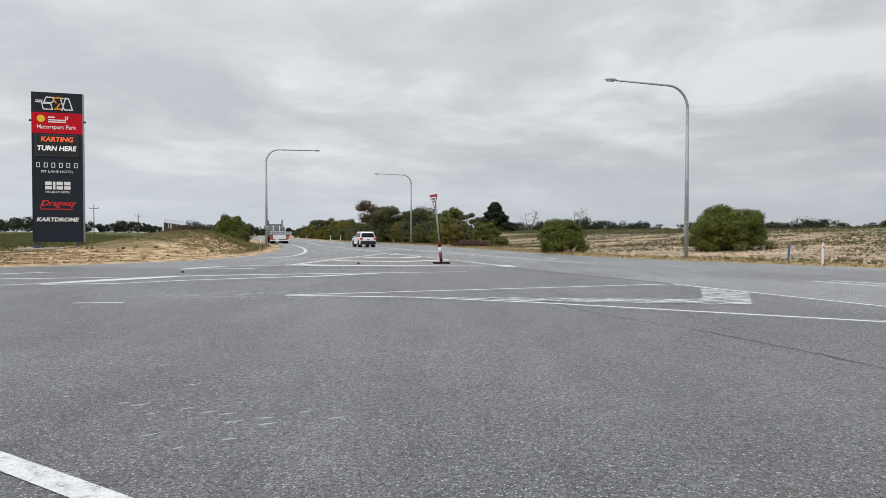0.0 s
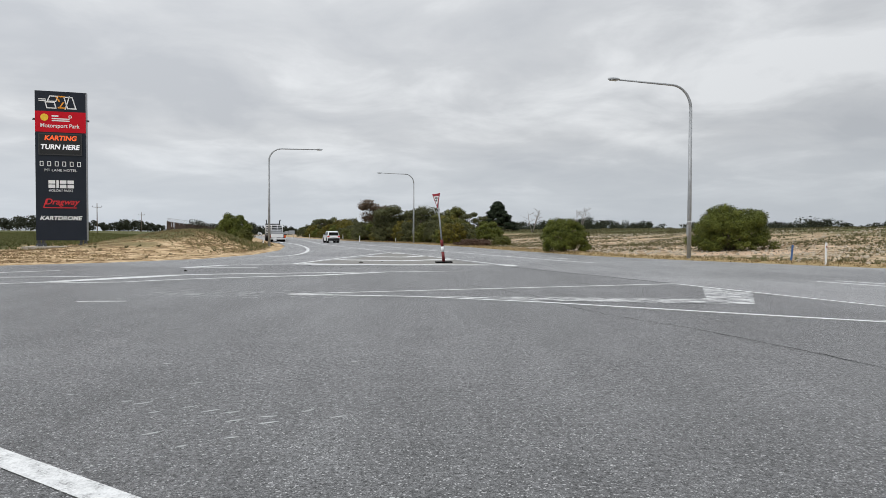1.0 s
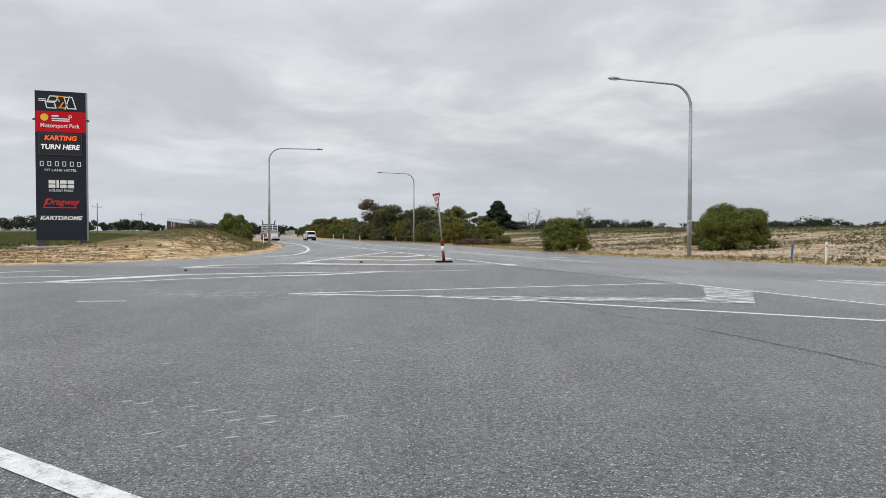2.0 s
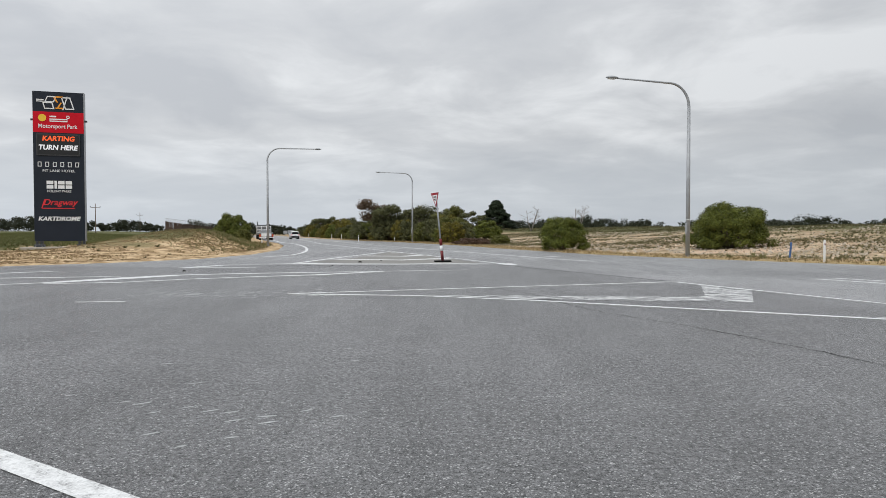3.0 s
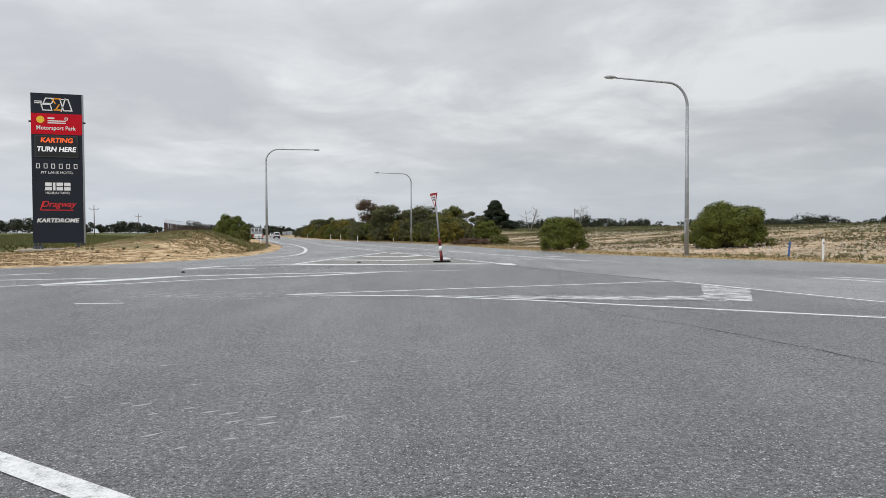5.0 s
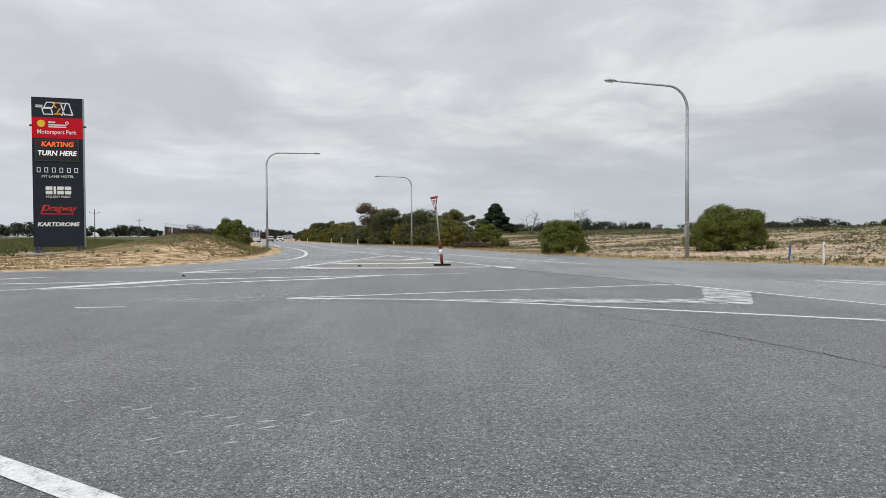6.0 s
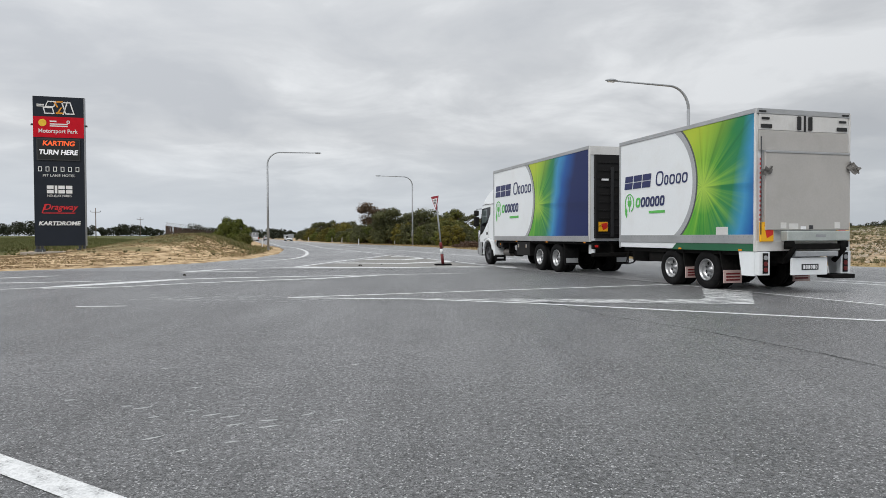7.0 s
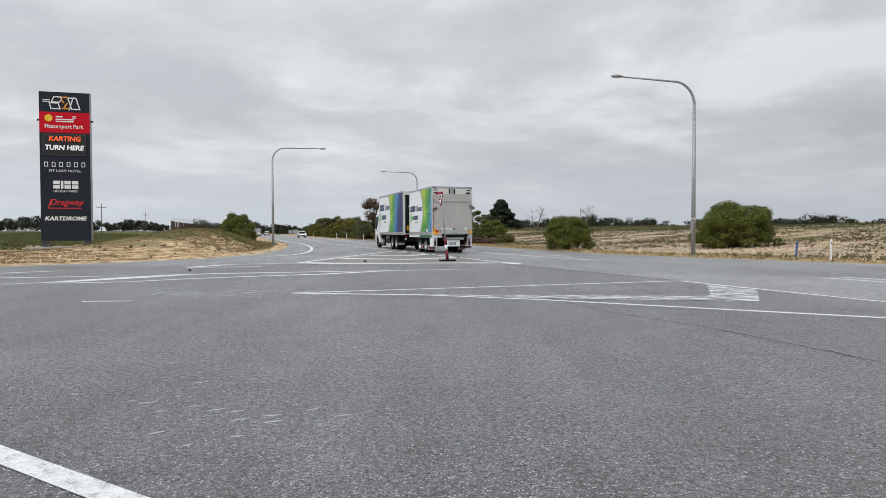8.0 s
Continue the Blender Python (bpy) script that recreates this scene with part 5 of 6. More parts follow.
    slab(bm, [(0.39, 0.61), (0.43, 0.61), (0.43, 0.74), (0.39, 0.74)], 0.008)
    slab(bm, [(0.32, 0.36), (0.36, 0.36), (0.36, 0.18), (0.32, 0.18)], 0.008)
    slab(bm, [(0.06, 0.34), (0.16, 0.22), (0.18, 0.08), (0.15, -0.04), (0.07, 0.06), (0.03, 0.2)], 0.008)
    for v in bm.verts:
        v.co.x *= k
        v.co.y *= k
    part("emblem", bm, MARK_GREEN, parent, "green ring emblem").matrix_basis = m


def rail_rivets(bm, x0, x1, y, z, step=0.16):
    n = int((x1 - x0) / step)
    for i in range(n):
        x = x0 + (i + 0.5) * step
        box(bm, x - 0.012, x + 0.012, min(y, y * 1.003), max(y, y * 1.003), z - 0.012, z + 0.012)
    return bm


def mudflap(parent, x, y, w, z0, z1, material, marks):
    f = part("mudflap", boxed(x - 0.012, x + 0.012, y - w / 2, y + w / 2, z0, z1, 0.004), material, parent)
    if marks:
        m = Matrix(((0, 0, -1, x - 0.012), (-1, 0, 0, y), (0, 1, 0, z0), (0, 0, 0, 1)))
        bars(f, m, marks, [(-w * 0.38, (z1 - z0) * s, w * 0.76, (z1 - z0) * 0.13, 0, 0) for s in (0.18, 0.42, 0.66)], "bar")
    return f


def box_truck():
    t = empty("box_truck", pose(0, 0, 0), "white cab-over box truck with green and blue printed sides", "truck")
    L, z0, z1 = 8.52, 1.09, 4.12
    part("cargo_box", boxed(0.0, L, -1.245, 1.245, z0 + 0.02, z1 - 0.01, 0.015), TRUCK_WHITE, t, "white insulated box body")
    for s in (-1, 1):
        bm = boxed(0.0, L + 0.01, s * 1.255 - 0.02, s * 1.255 + 0.012, z1 - 0.10, z1 + 0.012, 0.006)
        part("roof_rail", bm, ALLOY, t)
        bm = boxed(0.0, L + 0.01, s * 1.255 - 0.02, s * 1.255 + 0.012, z0, z0 + 0.19, 0.006)
        rail = part("side_rail", bm, ALLOY, t)
        part("rivets", rail_rivets(bmesh.new(), 0.05, L, s * 1.268, z0 + 0.14), GALV, rail)
        part("corner_post", boxed(L - 0.05, L + 0.012, s * 1.255 - 0.03, s * 1.255 + 0.01, z0, z1, 0.006), ALLOY, t)
        part("corner_post", boxed(-0.012, 0.06, s * 1.255 - 0.05, s * 1.255 + 0.01, z0, z1, 0.006), REAR_PALE, t)
        cargo_graphics(t, L, z0 + 0.19, z1 - 0.10, 4.24, 1.72, 8.28, 1.93, 1.0, s)
        for x in (0.3, 3.1, 5.9, 8.3):
            part("marker_light", boxed(x - 0.05, x + 0.05, s * 1.268 - 0.01, s * 1.268 + 0.012, z0 - 0.045, z0 - 0.005, 0.004), AMBER, t)
    # dark plate added to close the bright gap and deepen shade under the box
    part("shade_plate", boxed(0.08, 8.4, -1.17, 1.17, 1.0, 1.105, 0.01), CHASSIS, t)
    # rear: pale frame, black folded lift plate
    part("rear_frame", boxed(-0.03, 0.02, -1.25, 1.25, 3.84, z1, 0.006), REAR_PALE, t)
    gate = part("tail_lift_plate", boxed(-0.14, -0.035, -1.12, 1.12, 1.2, 3.84, 0.01), GATE_BLACK, t, "black ribbed tail lift plate")
    for i in range(10):
        part("rib", boxed(-0.17, -0.14, -1.02, 1.02, 1.32 + 0.25 * i, 1.36 + 0.25 * i, 0.006), GATE_BLACK, gate)
    for y in (-0.6, 0.55):
        part("brace", boxed(-0.19, -0.14, y - 0.05, y + 0.05, 1.25, 3.45, 0.008), DARK_GREY, gate)
    part("sticker", boxed(-0.178, -0.142, 0.68, 0.92, 3.02, 3.08), SIGN_WHITE, gate)
    for s in (-1, 1):
        p = part("tail_marker", boxed(-0.17, -0.142, s * 0.86 - 0.16, s * 0.86 + 0.16, 1.42, 1.72, 0.004), TAIL_YELLOW, t, "yellow and red rear marker plate")
        part("marker_red", side_plate(s, 0.86, 1.50, 1.72, -0.172), TAIL_RED, p)
    part("rear_bar", boxed(-0.2, 0.0, -1.2, 1.2, 0.62, 0.74, 0.02), CHASSIS, t)
    for s in (-1, 1):
        part("tail_light", boxed(-0.12, -0.02, s * 1.08 - 0.13, s * 1.08 + 0.13, 0.86, 1.06, 0.01), CHASSIS, t)
        part("tail_lens", boxed(-0.135, -0.12, s * 1.08 - 0.06, s * 1.08 + 0.06, 0.92, 0.99, 0.004), TAIL_RED, t)
    # chassis
    for s in (-1, 1):
        part("chassis_rail", boxed(0.0, 10.2, s * 0.42 - 0.05, s * 0.42 + 0.05, 0.72, 1.0, 0.01), CHASSIS, t)
    for x in (0.6, 1.6, 3.2, 4.6, 6.4, 8.2):
        part("crossmember", boxed(x - 0.06, x + 0.06, -0.42, 0.42, 0.76, 0.95), CHASSIS, t)
    for x in (2.5, 3.88, 9.36):
        bm = bmesh.new()
        rod(bm, (x, -1.0, 0.5), (x, 1.0, 0.5), 0.09)
        if x < 9:
            bmesh.ops.create_uvsphere(bm, u_segments=12, v_segments=8, radius=0.26, matrix=Matrix.Translation((x, 0, 0.5)))
        part("axle", bm, CHASSIS, t)
    part("underbody_box", boxed(6.0, 7.9, -0.4, 0.4, 0.5, 0.8, 0.03), CHASSIS, t)
    part("gearbox", boxed(8.0, 10.0, -0.36, 0.36, 0.42, 0.95, 0.05), CHASSIS, t)
    tool = part("toolbox", boxed(4.75, 6.02, 0.72, 1.2, 0.52, 1.05, 0.015), GATE_BLACK, t, "black steel side toolbox")
    for x in (5.05, 5.80):
        part("latch", boxed(x - 0.06, x + 0.06, 1.2, 1.225, 0.82, 0.95, 0.006), CHROME, tool)
    part("toolbox", boxed(4.95, 7.6, -1.2, -0.72, 0.5, 1.05, 0.02), GATE_BLACK, t, "black steel side toolbox")
    bm = bmesh.new()
    rod(bm, (6.22, 0.85, 0.80), (6.22, 1.16, 0.80), 0.135, 0.10, 16)
    part("air_tank", bm, ALLOY, t)
    bm = bmesh.new()
    rod(bm, (7.15, 0.92, 0.58), (7.85, 0.92, 0.58), 0.155, 0.155, 18)
    rod(bm, (7.85, 0.92, 0.58), (8.15, 0.85, 0.66), 0.06, 0.06, 10)
    bevel_all(bm, 0.03)
    part("exhaust_silencer", bm, plain("sooty_steel", (0.17, 0.155, 0.14), 0.4, 0.6, 0.4, 3, 30), t, "dull metal exhaust silencer")
    for x0, x1, z in ((6.45, 7.05, 0.82), (6.42, 7.0, 0.54)):
        part("air_cylinder", rod(bmesh.new(), (x0, 0.82, z), (x1, 0.82, z), 0.11, None, 14), CHASSIS, t)
    part("side_bracket", boxed(7.1, 7.2, 0.5, 1.08, 0.55, 1.05, 0.01), CHASSIS, t)
    part("amber_lamp", boxed(7.95, 8.01, 1.15, 1.165, 0.90, 0.96, 0.004), AMBER, t)
    part("battery_box", boxed(7.75, 8.3, 0.68, 1.15, 0.78, 1.06, 0.02), GATE_BLACK, t)
    bm = tube(bmesh.new(), [(8.55, 1.0, 1.05), (8.5, 1.05, 0.9), (8.3, 1.05, 0.82)], 0.09, 10)
    part("intake_hose", bm, CHASSIS, t)
    # rear mudguards and flaps
    for s in (-1, 1):
        part("mudguard", side_view(bmesh.new(), [(1.78, 0.62), (1.88, 1.0), (1.92, 1.02), (1.82, 0.60)], s * 0.68, s * 1.2), CHASSIS, t)
        mudflap(t, 1.74, s * 0.98, 0.55, 0.28, 0.85, RUBBER, None)
        bm = side_view(bmesh.new(), [(1.70, 0.36), (1.72, 0.52), (1.715, 0.52), (1.69, 0.36)], s * 0.75, s * 1.2)
        part("flap_badge", bm, GALV, t)
        part("hanger", boxed(0.15, 0.45, s * 1.0 - 0.04, s * 1.0 + 0.04, 0.7, 1.09, 0.01), TRUCK_WHITE, t)
    # cab
    cab_o = [(8.78, 0.98), (8.80, 2.74), (9.2, 2.76), (10.08, 2.70), (10.28, 2.58), (10.54, 1.62), (10.56, 1.0), (10.14, 0.98), (9.98, 1.10), (9.66, 1.17), (9.06, 1.15), (8.93, 0.98)]
    bm = side_view(bmesh.new(), cab_o, -1.19, 1.19)
    bevel_all(bm, 0.05, 3)
    part("cab", bm, TRUCK_WHITE, t, "white cab-over truck cab")
    defl = bmesh.new()
    side_view(defl, [(10.14, 2.70), (10.02, 2.92), (9.78, 3.12), (9.45, 3.28), (9.05, 3.40), (8.64, 3.46), (8.64, 2.72)], -1.17, 1.17)
    for v in defl.verts:
        if v.co.z > 2.8:
            v.co.y *= 1 - 0.09 * (v.co.z - 2.7) / 0.76
    bevel_all(defl, 0.07, 3)
    part("roof_fairing", defl, TRUCK_WHITE, t, "white curved roof wind deflector")
    part("roof_seam", boxed(8.8, 10.14, -1.20, 1.20, 2.705, 2.73, 0.004), DARK_GREY, t)
    for s in (-1, 1):
        ya, yb = s * 1.188, s * 1.196
        part("side_window", side_view(bmesh.new(), [(10.20, 2.54), (9.09, 2.60), (9.10, 2.30), (9.44, 1.92), (10.05, 1.46), (10.46, 1.30), (10.47, 1.66), (10.36, 2.05)], ya, yb), GLASS_DARK, t, "dark tinted cab side window")
        pane = side_view(bmesh.new(), [(10.14, 2.48), (9.50, 2.50), (9.50, 2.06), (9.72, 1.90), (10.24, 1.86)], yb, s * 1.199)
        part("door_glass", pane, plain("clear_cab_glass", (0.10, 0.125, 0.125), 0.05, 0, 0.3, 2, 10, 0.0, 0.9), t)
        part("door_seam", side_view(bmesh.new(), [(9.42, 1.98), (9.43, 1.98), (9.39, 1.2), (9.38, 1.2)], ya, yb), DARK_GREY, t)
        part("locker_panel", side_view(bmesh.new(), [(8.88, 1.36), (9.24, 1.38), (9.25, 1.72), (8.89, 1.72)], ya, s * 1.194), TRUCK_WHITE, t)
        part("door_handle", boxed(9.46, 9.60, min(ya, s * 1.215), max(ya, s * 1.215), 1.34, 1.46, 0.01), DARK_GREY, t)
        arch = []
        for i in range(9):
            a = radians(15 + 150 * i / 8)
            arch.append((9.36 + math.cos(a) * 0.66, 0.52 + math.sin(a) * 0.66))
        for i in range(9):
            a = radians(165 - 150 * i / 8)
            arch.append((9.36 + math.cos(a) * 0.58, 0.52 + math.sin(a) * 0.58))
        bm = bmesh.new()
        for i in range(8):
            side_view(bm, [arch[i], arch[i + 1], arch[16 - i], arch[17 - i]], s * 0.86, s * 1.24)
        part("wheel_arch", bm, TRUCK_WHITE, t)
        part("rear_guard", side_view(bmesh.new(), [(8.93, 1.08), (8.60, 1.05), (8.42, 0.44), (8.60, 0.40), (8.76, 0.78)], s * 0.75, s * 1.22), TRUCK_WHITE, t)
        mudflap(t, 8.44, s * 0.98, 0.52, 0.18, 0.48, RUBBER, None)
        part("flap_mark", boxed(8.418, 8.426, s * 0.98 - 0.15, s * 0.98 + 0.15, 0.29, 0.34), SIGN_WHITE, t)
        part("step_well", boxed(10.02, 10.34, min(s * 0.9, s * 1.16), max(s * 0.9, s * 1.16), 0.40, 0.98, 0.02), GATE_BLACK, t)
        for z in (0.45, 0.72):
            part("step", boxed(10.02, 10.40, min(s * 0.95, s * 1.2), max(s * 0.95, s * 1.2), z, z + 0.04, 0.008), ALLOY, t)
        part("corner_panel", boxed(9.96, 10.04, min(s * 1.0, s * 1.205), max(s * 1.0, s * 1.205), 0.42, 1.06, 0.015), TRUCK_WHITE, t)
        m = part("mirror", boxed(10.36, 10.52, min(s * 1.26, s * 1.52), max(s * 1.26, s * 1.52), 1.74, 2.18, 0.05), GATE_BLACK, t)
        part("wide_mirror", boxed(10.38, 10.53, min(s * 1.27, s * 1.50), max(s * 1.27, s * 1.50), 2.22, 2.48, 0.05), GATE_BLACK, m)
        part("mirror_arm", tube(bmesh.new(), [(10.25, s * 1.15, 2.55), (10.46, s * 1.36, 2.54), (10.47, s * 1.4, 2.3), (10.46, s * 1.38, 1.76), (10.42, s * 1.16, 1.74)], 0.018, 6), DARK_GREY, m)
    part("windscreen", boxed(-0.01, 0.01, -1.08, 1.08, -0.42, 0.42, 0.004), GLASS_DARK, t).matrix_basis = pose(10.455, 0, 2.05, 0, -15.2, 0)
    part("bumper", bevel_all(side_view(bmesh.new(), [(10.30, 0.36), (10.66, 0.40), (10.70, 0.70), (10.64, 1.02), (10.30, 1.02)], -1.2, 1.2), 0.03), ALLOY, t, "pale metal front bumper")
    part("grille", boxed(10.56, 10.60, -0.8, 0.8, 1.05, 1.5, 0.01), DARK_GREY, t)
    bull = bmesh.new()
    for y in (-1.12, -0.55, 0.55, 1.12):
        tube(bull, [(10.72, y, 0.38), (10.84, y, 0.6), (10.86, y, 1.2), (10.80, y, 1.55)], 0.035, 8)
    for z in (0.75, 1.15, 1.52):
        rod(bull, (10.85, -1.12, z), (10.85, 1.12, z), 0.035, None, 8)
    part("bull_bar", bull, CHROME, t, "polished tubular bull bar")
    part("bull_bar_panel", boxed(10.78, 10.86, -1.2, 1.2, 0.42, 0.72, 0.02), ALLOY, t)
    for s in (-1, 1):
        part("headlight", boxed(10.62, 10.72, s * 0.9 - 0.22, s * 0.9 + 0.22, 0.74, 0.98, 0.02), plain("headlight_lens", (0.6, 0.62, 0.64), 0.1, 0.3), t)
        wheel(t, 9.36, s * 1.06, 0.505, 0.29, s, DARK_STEEL, name="front_wheel")
        for x in (3.88, 2.50):
            wheel(t, x, s * 1.06, 0.505, 0.27, s, RIM, True, name="rear_wheel")
    return t


def side_plate(s, y, z0, z1, x):
    """Slanted red patch of a rear marker plate."""
    m = 0.16
    bm = bmesh.new()
    q = [(x, y * s - s * m * 0.9, z0 + 0.03), (x, y * s + s * m * 0.1, z0 - 0.05), (x, y * s + s * m * 0.5, z1 - 0.06), (x, y * s - s * m * 0.9, z1 - 0.02)]
    a = [bm.verts.new(p) for p in q]
    b = [bm.verts.new((p[0] + 0.004, p[1], p[2])) for p in q]
    bm.faces.new(a)
    bm.faces.new(b[::-1])
    for i in range(4):
        bm.faces.new((a[i], b[i], b[(i + 1) % 4], a[(i + 1) % 4]))
    bmesh.ops.recalc_face_normals(bm, faces=bm.faces)
    return bm


def box_trailer():
    t = empty("box_trailer", pose(0, 0, 0), "white tandem-axle box trailer with green printed sides and tail lift", "trailer")
    L, z0, z1 = 5.48, 0.93, 4.01
    part("cargo_box", boxed(0.0, L, -1.245, 1.245, z0 + 0.02, z1 - 0.01, 0.015), TRUCK_WHITE, t, "white box body of the trailer")
    for s in (-1, 1):
        part("roof_rail", boxed(0.0, L + 0.01, s * 1.255 - 0.02, s * 1.255 + 0.012, z1 - 0.09, z1 + 0.012, 0.006), ALLOY, t)
        rail = part("side_rail", boxed(0.06, L + 0.01, s * 1.255 - 0.02, s * 1.255 + 0.012, z0 + 0.17, z0 + 0.37, 0.006), ALLOY, t)
        part("rivets", rail_rivets(bmesh.new(), 0.1, L, s * 1.268, z0 + 0.32), GALV, rail)
        part("corner_post", boxed(L - 0.05, L + 0.012, s * 1.255 - 0.03, s * 1.255 + 0.01, z0, z1, 0.006), ALLOY, t)
        part("corner_post", boxed(-0.012, 0.05, s * 1.255 - 0.05, s * 1.255 + 0.01, z0, z1, 0.006), REAR_PALE, t)
        cargo_graphics(t, L, z0 + 0.37, z1 - 0.09, 2.03, 1.62, 5.22, 1.83, 0.77, s)
        # green skirt strip at the foot of the box
        bm = side_view(bmesh.new(), [(0.05, z0 + 0.005), (2.95, z0 + 0.005), (2.75, z0 + 0.17), (0.05, z0 + 0.17)], s * 1.25, s * 1.256)
        part("green_strip", bm, plain("dark_green_print", (0.012, 0.115, 0.05), 0.35, 0, 0.2, 0.7), t)
        part("side_hatch", boxed(0.85, 1.25, min(s * 1.25, s * 1.262), max(s * 1.25, s * 1.262), z0 + 0.37, z0 + 0.55, 0.004), REAR_PALE, t)
        part("rear_skirt", side_view(bmesh.new(), [(0.03, 0.40), (0.42, 0.40), (0.52, z0 + 0.01), (0.03, z0 + 0.01)], s * 1.19, s * 1.245), TRUCK_WHITE, t)
        for x in (2.6, 0.45):
            part("marker_light", boxed(x - 0.05, x + 0.05, s * 1.262 - 0.01, s * 1.262 + 0.012, z0 + 0.01, z0 + 0.05, 0.004), AMBER, t)
    # added dark plate again, standing in for shade below the trailer floor
    part("shade_plate", boxed(0.08, L - 0.1, -1.16, 1.16, 0.84, 0.945, 0.01), CHASSIS, t)
    # rear face
    part("rear_frame", boxed(-0.04, 0.0, -1.25, 1.25, 3.90, z1 + 0.01, 0.01), ALLOY, t)
    part("header_panel", boxed(-0.03, 0.0, -1.2, 1.2, 3.56, 3.90, 0.006), REAR_PALE, t)
    part("upper_panel", boxed(-0.045, -0.0, -1.2, 1.2, 3.12, 3.55, 0.01), GATE_GREY, t)
    for s in (-1, 1):
        part("hinge", boxed(-0.06, -0.03, s * 1.02 - 0.14, s * 1.02 + 0.14, 3.60, 3.68, 0.01), DARK_GREY, t)
        part("hinge", boxed(-0.055, -0.03, s * 1.04 - 0.10, s * 1.04 + 0.10, 3.78, 3.83, 0.01), DARK_GREY, t)
        part("roof_lamp", boxed(-0.055, -0.04, s * 1.12 - 0.09, s * 1.12 + 0.09, 3.935, 3.97, 0.004), DARK_GREY, t)
    for y in (0.16, -0.14):
        part("door_latch", boxed(-0.075, -0.03, y - 0.045, y + 0.045, 3.58, 3.88, 0.015), DARK_GREY, t)
    part("latch_rod", boxed(-0.06, -0.03, -0.02, 0.02, 3.55, 3.9, 0.006), DARK_GREY, t)
    plate = part("tail_lift_plate", boxed(-0.12, -0.045, -1.17, 1.1, 1.40, 3.10, 0.012), GATE_GREY, t, "dull grey folded tail lift platform")
    part("plate_edge", boxed(-0.135, -0.045, -1.17, 1.1, 3.06, 3.11, 0.008), ALLOY, plate)
    for y, w, z, h, material in ((0.63, 0.15, 1.43, 0.13, REAR_PALE), (0.36, 0.24, 1.42, 0.12, REAR_PALE), (0.10, 0.14, 1.41, 0.07, SIGN_WHITE), (-0.83, 0.15, 1.43, 0.14, REAR_PALE)):
        part("notice", boxed(-0.125, -0.118, y - w / 2, y + w / 2, z, z + h), material, plate)
    part("lock_strap", boxed(-0.13, -0.12, -0.16, -0.06, 1.42, 1.5), DARK_STEEL, plate)
    # striped tape down the edge
    for i in range(14):
        part("reflective_tape", boxed(-0.052, -0.045, 1.14, 1.19, 1.6 + 0.1 * i, 1.65 + 0.1 * i), TAIL_RED, t)
    bm = bmesh.new()
    rod(bm, (-0.1, 1.2, 1.3), (-0.1, 1.2, 3.4), 0.012, None, 6)
    part("cable", bm, DARK_STEEL, t)
    for s in (-1, 1):
        p = part("tail_marker", boxed(-0.10, -0.045, s * 1.03 - 0.165, s * 1.03 + 0.165, 1.15, 1.57, 0.006), TAIL_YELLOW, t, "yellow and red rear marker plate")
        part("marker_red", side_plate(s, 1.03, 1.27, 1.57, -0.104), TAIL_RED, p)
        part("light_column", boxed(-0.10, 0.03, s * 1.10 - 0.14, s * 1.10 + 0.14, 0.42, 0.93, 0.012), TRUCK_WHITE, t)
        part("light_recess", boxed(-0.108, -0.10, s * 1.08 - 0.07, s * 1.08 + 0.07, 0.46, 0.90), GATE_BLACK, t)
        for i, material in enumerate((POST_RED, POST_RED, GALV)):
            bm = bmesh.new()
            rod(bm, (-0.108, s * 1.08, 0.54 + 0.13 * i), (-0.125, s * 1.08, 0.54 + 0.13 * i), 0.05, None, 14)
            part("tail_lens", bm, material, t)
    part("rear_sill", boxed(-0.05, 0.0, -1.25, 1.25, 0.94, 1.15, 0.006), REAR_PALE, t)
    # folding lift mechanism
    lift = part("lift_flap", boxed(-0.34, -0.13, -0.95, 0.72, 1.16, 1.38, 0.02), plain("galvanised_lift_flap", (0.47, 0.51, 0.49), 0.5, 0.4, 0.15), t, "galvanised lift flap")
    part("flap_badge", boxed(-0.347, -0.338, -0.28, -0.02, 1.24, 1.30), GALV, lift)
    for s in (-1, 1):
        part("lift_arm", tube(bmesh.new(), [(-0.24, s * 0.66 - 0.1, 1.2), (-0.34, s * 0.68 - 0.1, 0.98), (-0.10, s * 0.66 - 0.1, 0.72)], 0.06, 8), CHASSIS, t)
        part("lift_pivot", boxed(-0.36, -0.18, s * 0.72 - 0.18, s * 0.72 - 0.04, 1.02, 1.16, 0.02), CHASSIS, t)
    part("lift_tube", boxed(-0.30, -0.14, -0.85, 0.65, 0.98, 1.10, 0.02), CHASSIS, t)
    part("under_run_bar", boxed(-0.32, -0.2, -0.66, 0.50, 0.82, 0.94, 0.02), GALV, t)
    pan = part("plate_panel", boxed(-0.26, -0.2, -0.42, 0.53, 0.42, 0.80, 0.01), TRUCK_WHITE, t)
    num = part("number_plate", boxed(-0.27, -0.26, -0.17, 0.28, 0.53, 0.66, 0.004), DARK_STEEL, pan)
    bars(num, Matrix(((0, 0, -1, -0.271), (-1, 0, 0, 0), (0, 1, 0, 0), (0, 0, 0, 1))), SIGN_WHITE, [(-0.24 + 0.065 * i, 0.555, 0.045, 0.08, 0, 0.012 if i % 2 else 0) for i in range(6)], "bar")
    part("rear_step", boxed(-0.30, 0.15, -1.15, -0.55, 0.33, 0.42, 0.015), CHASSIS, t)
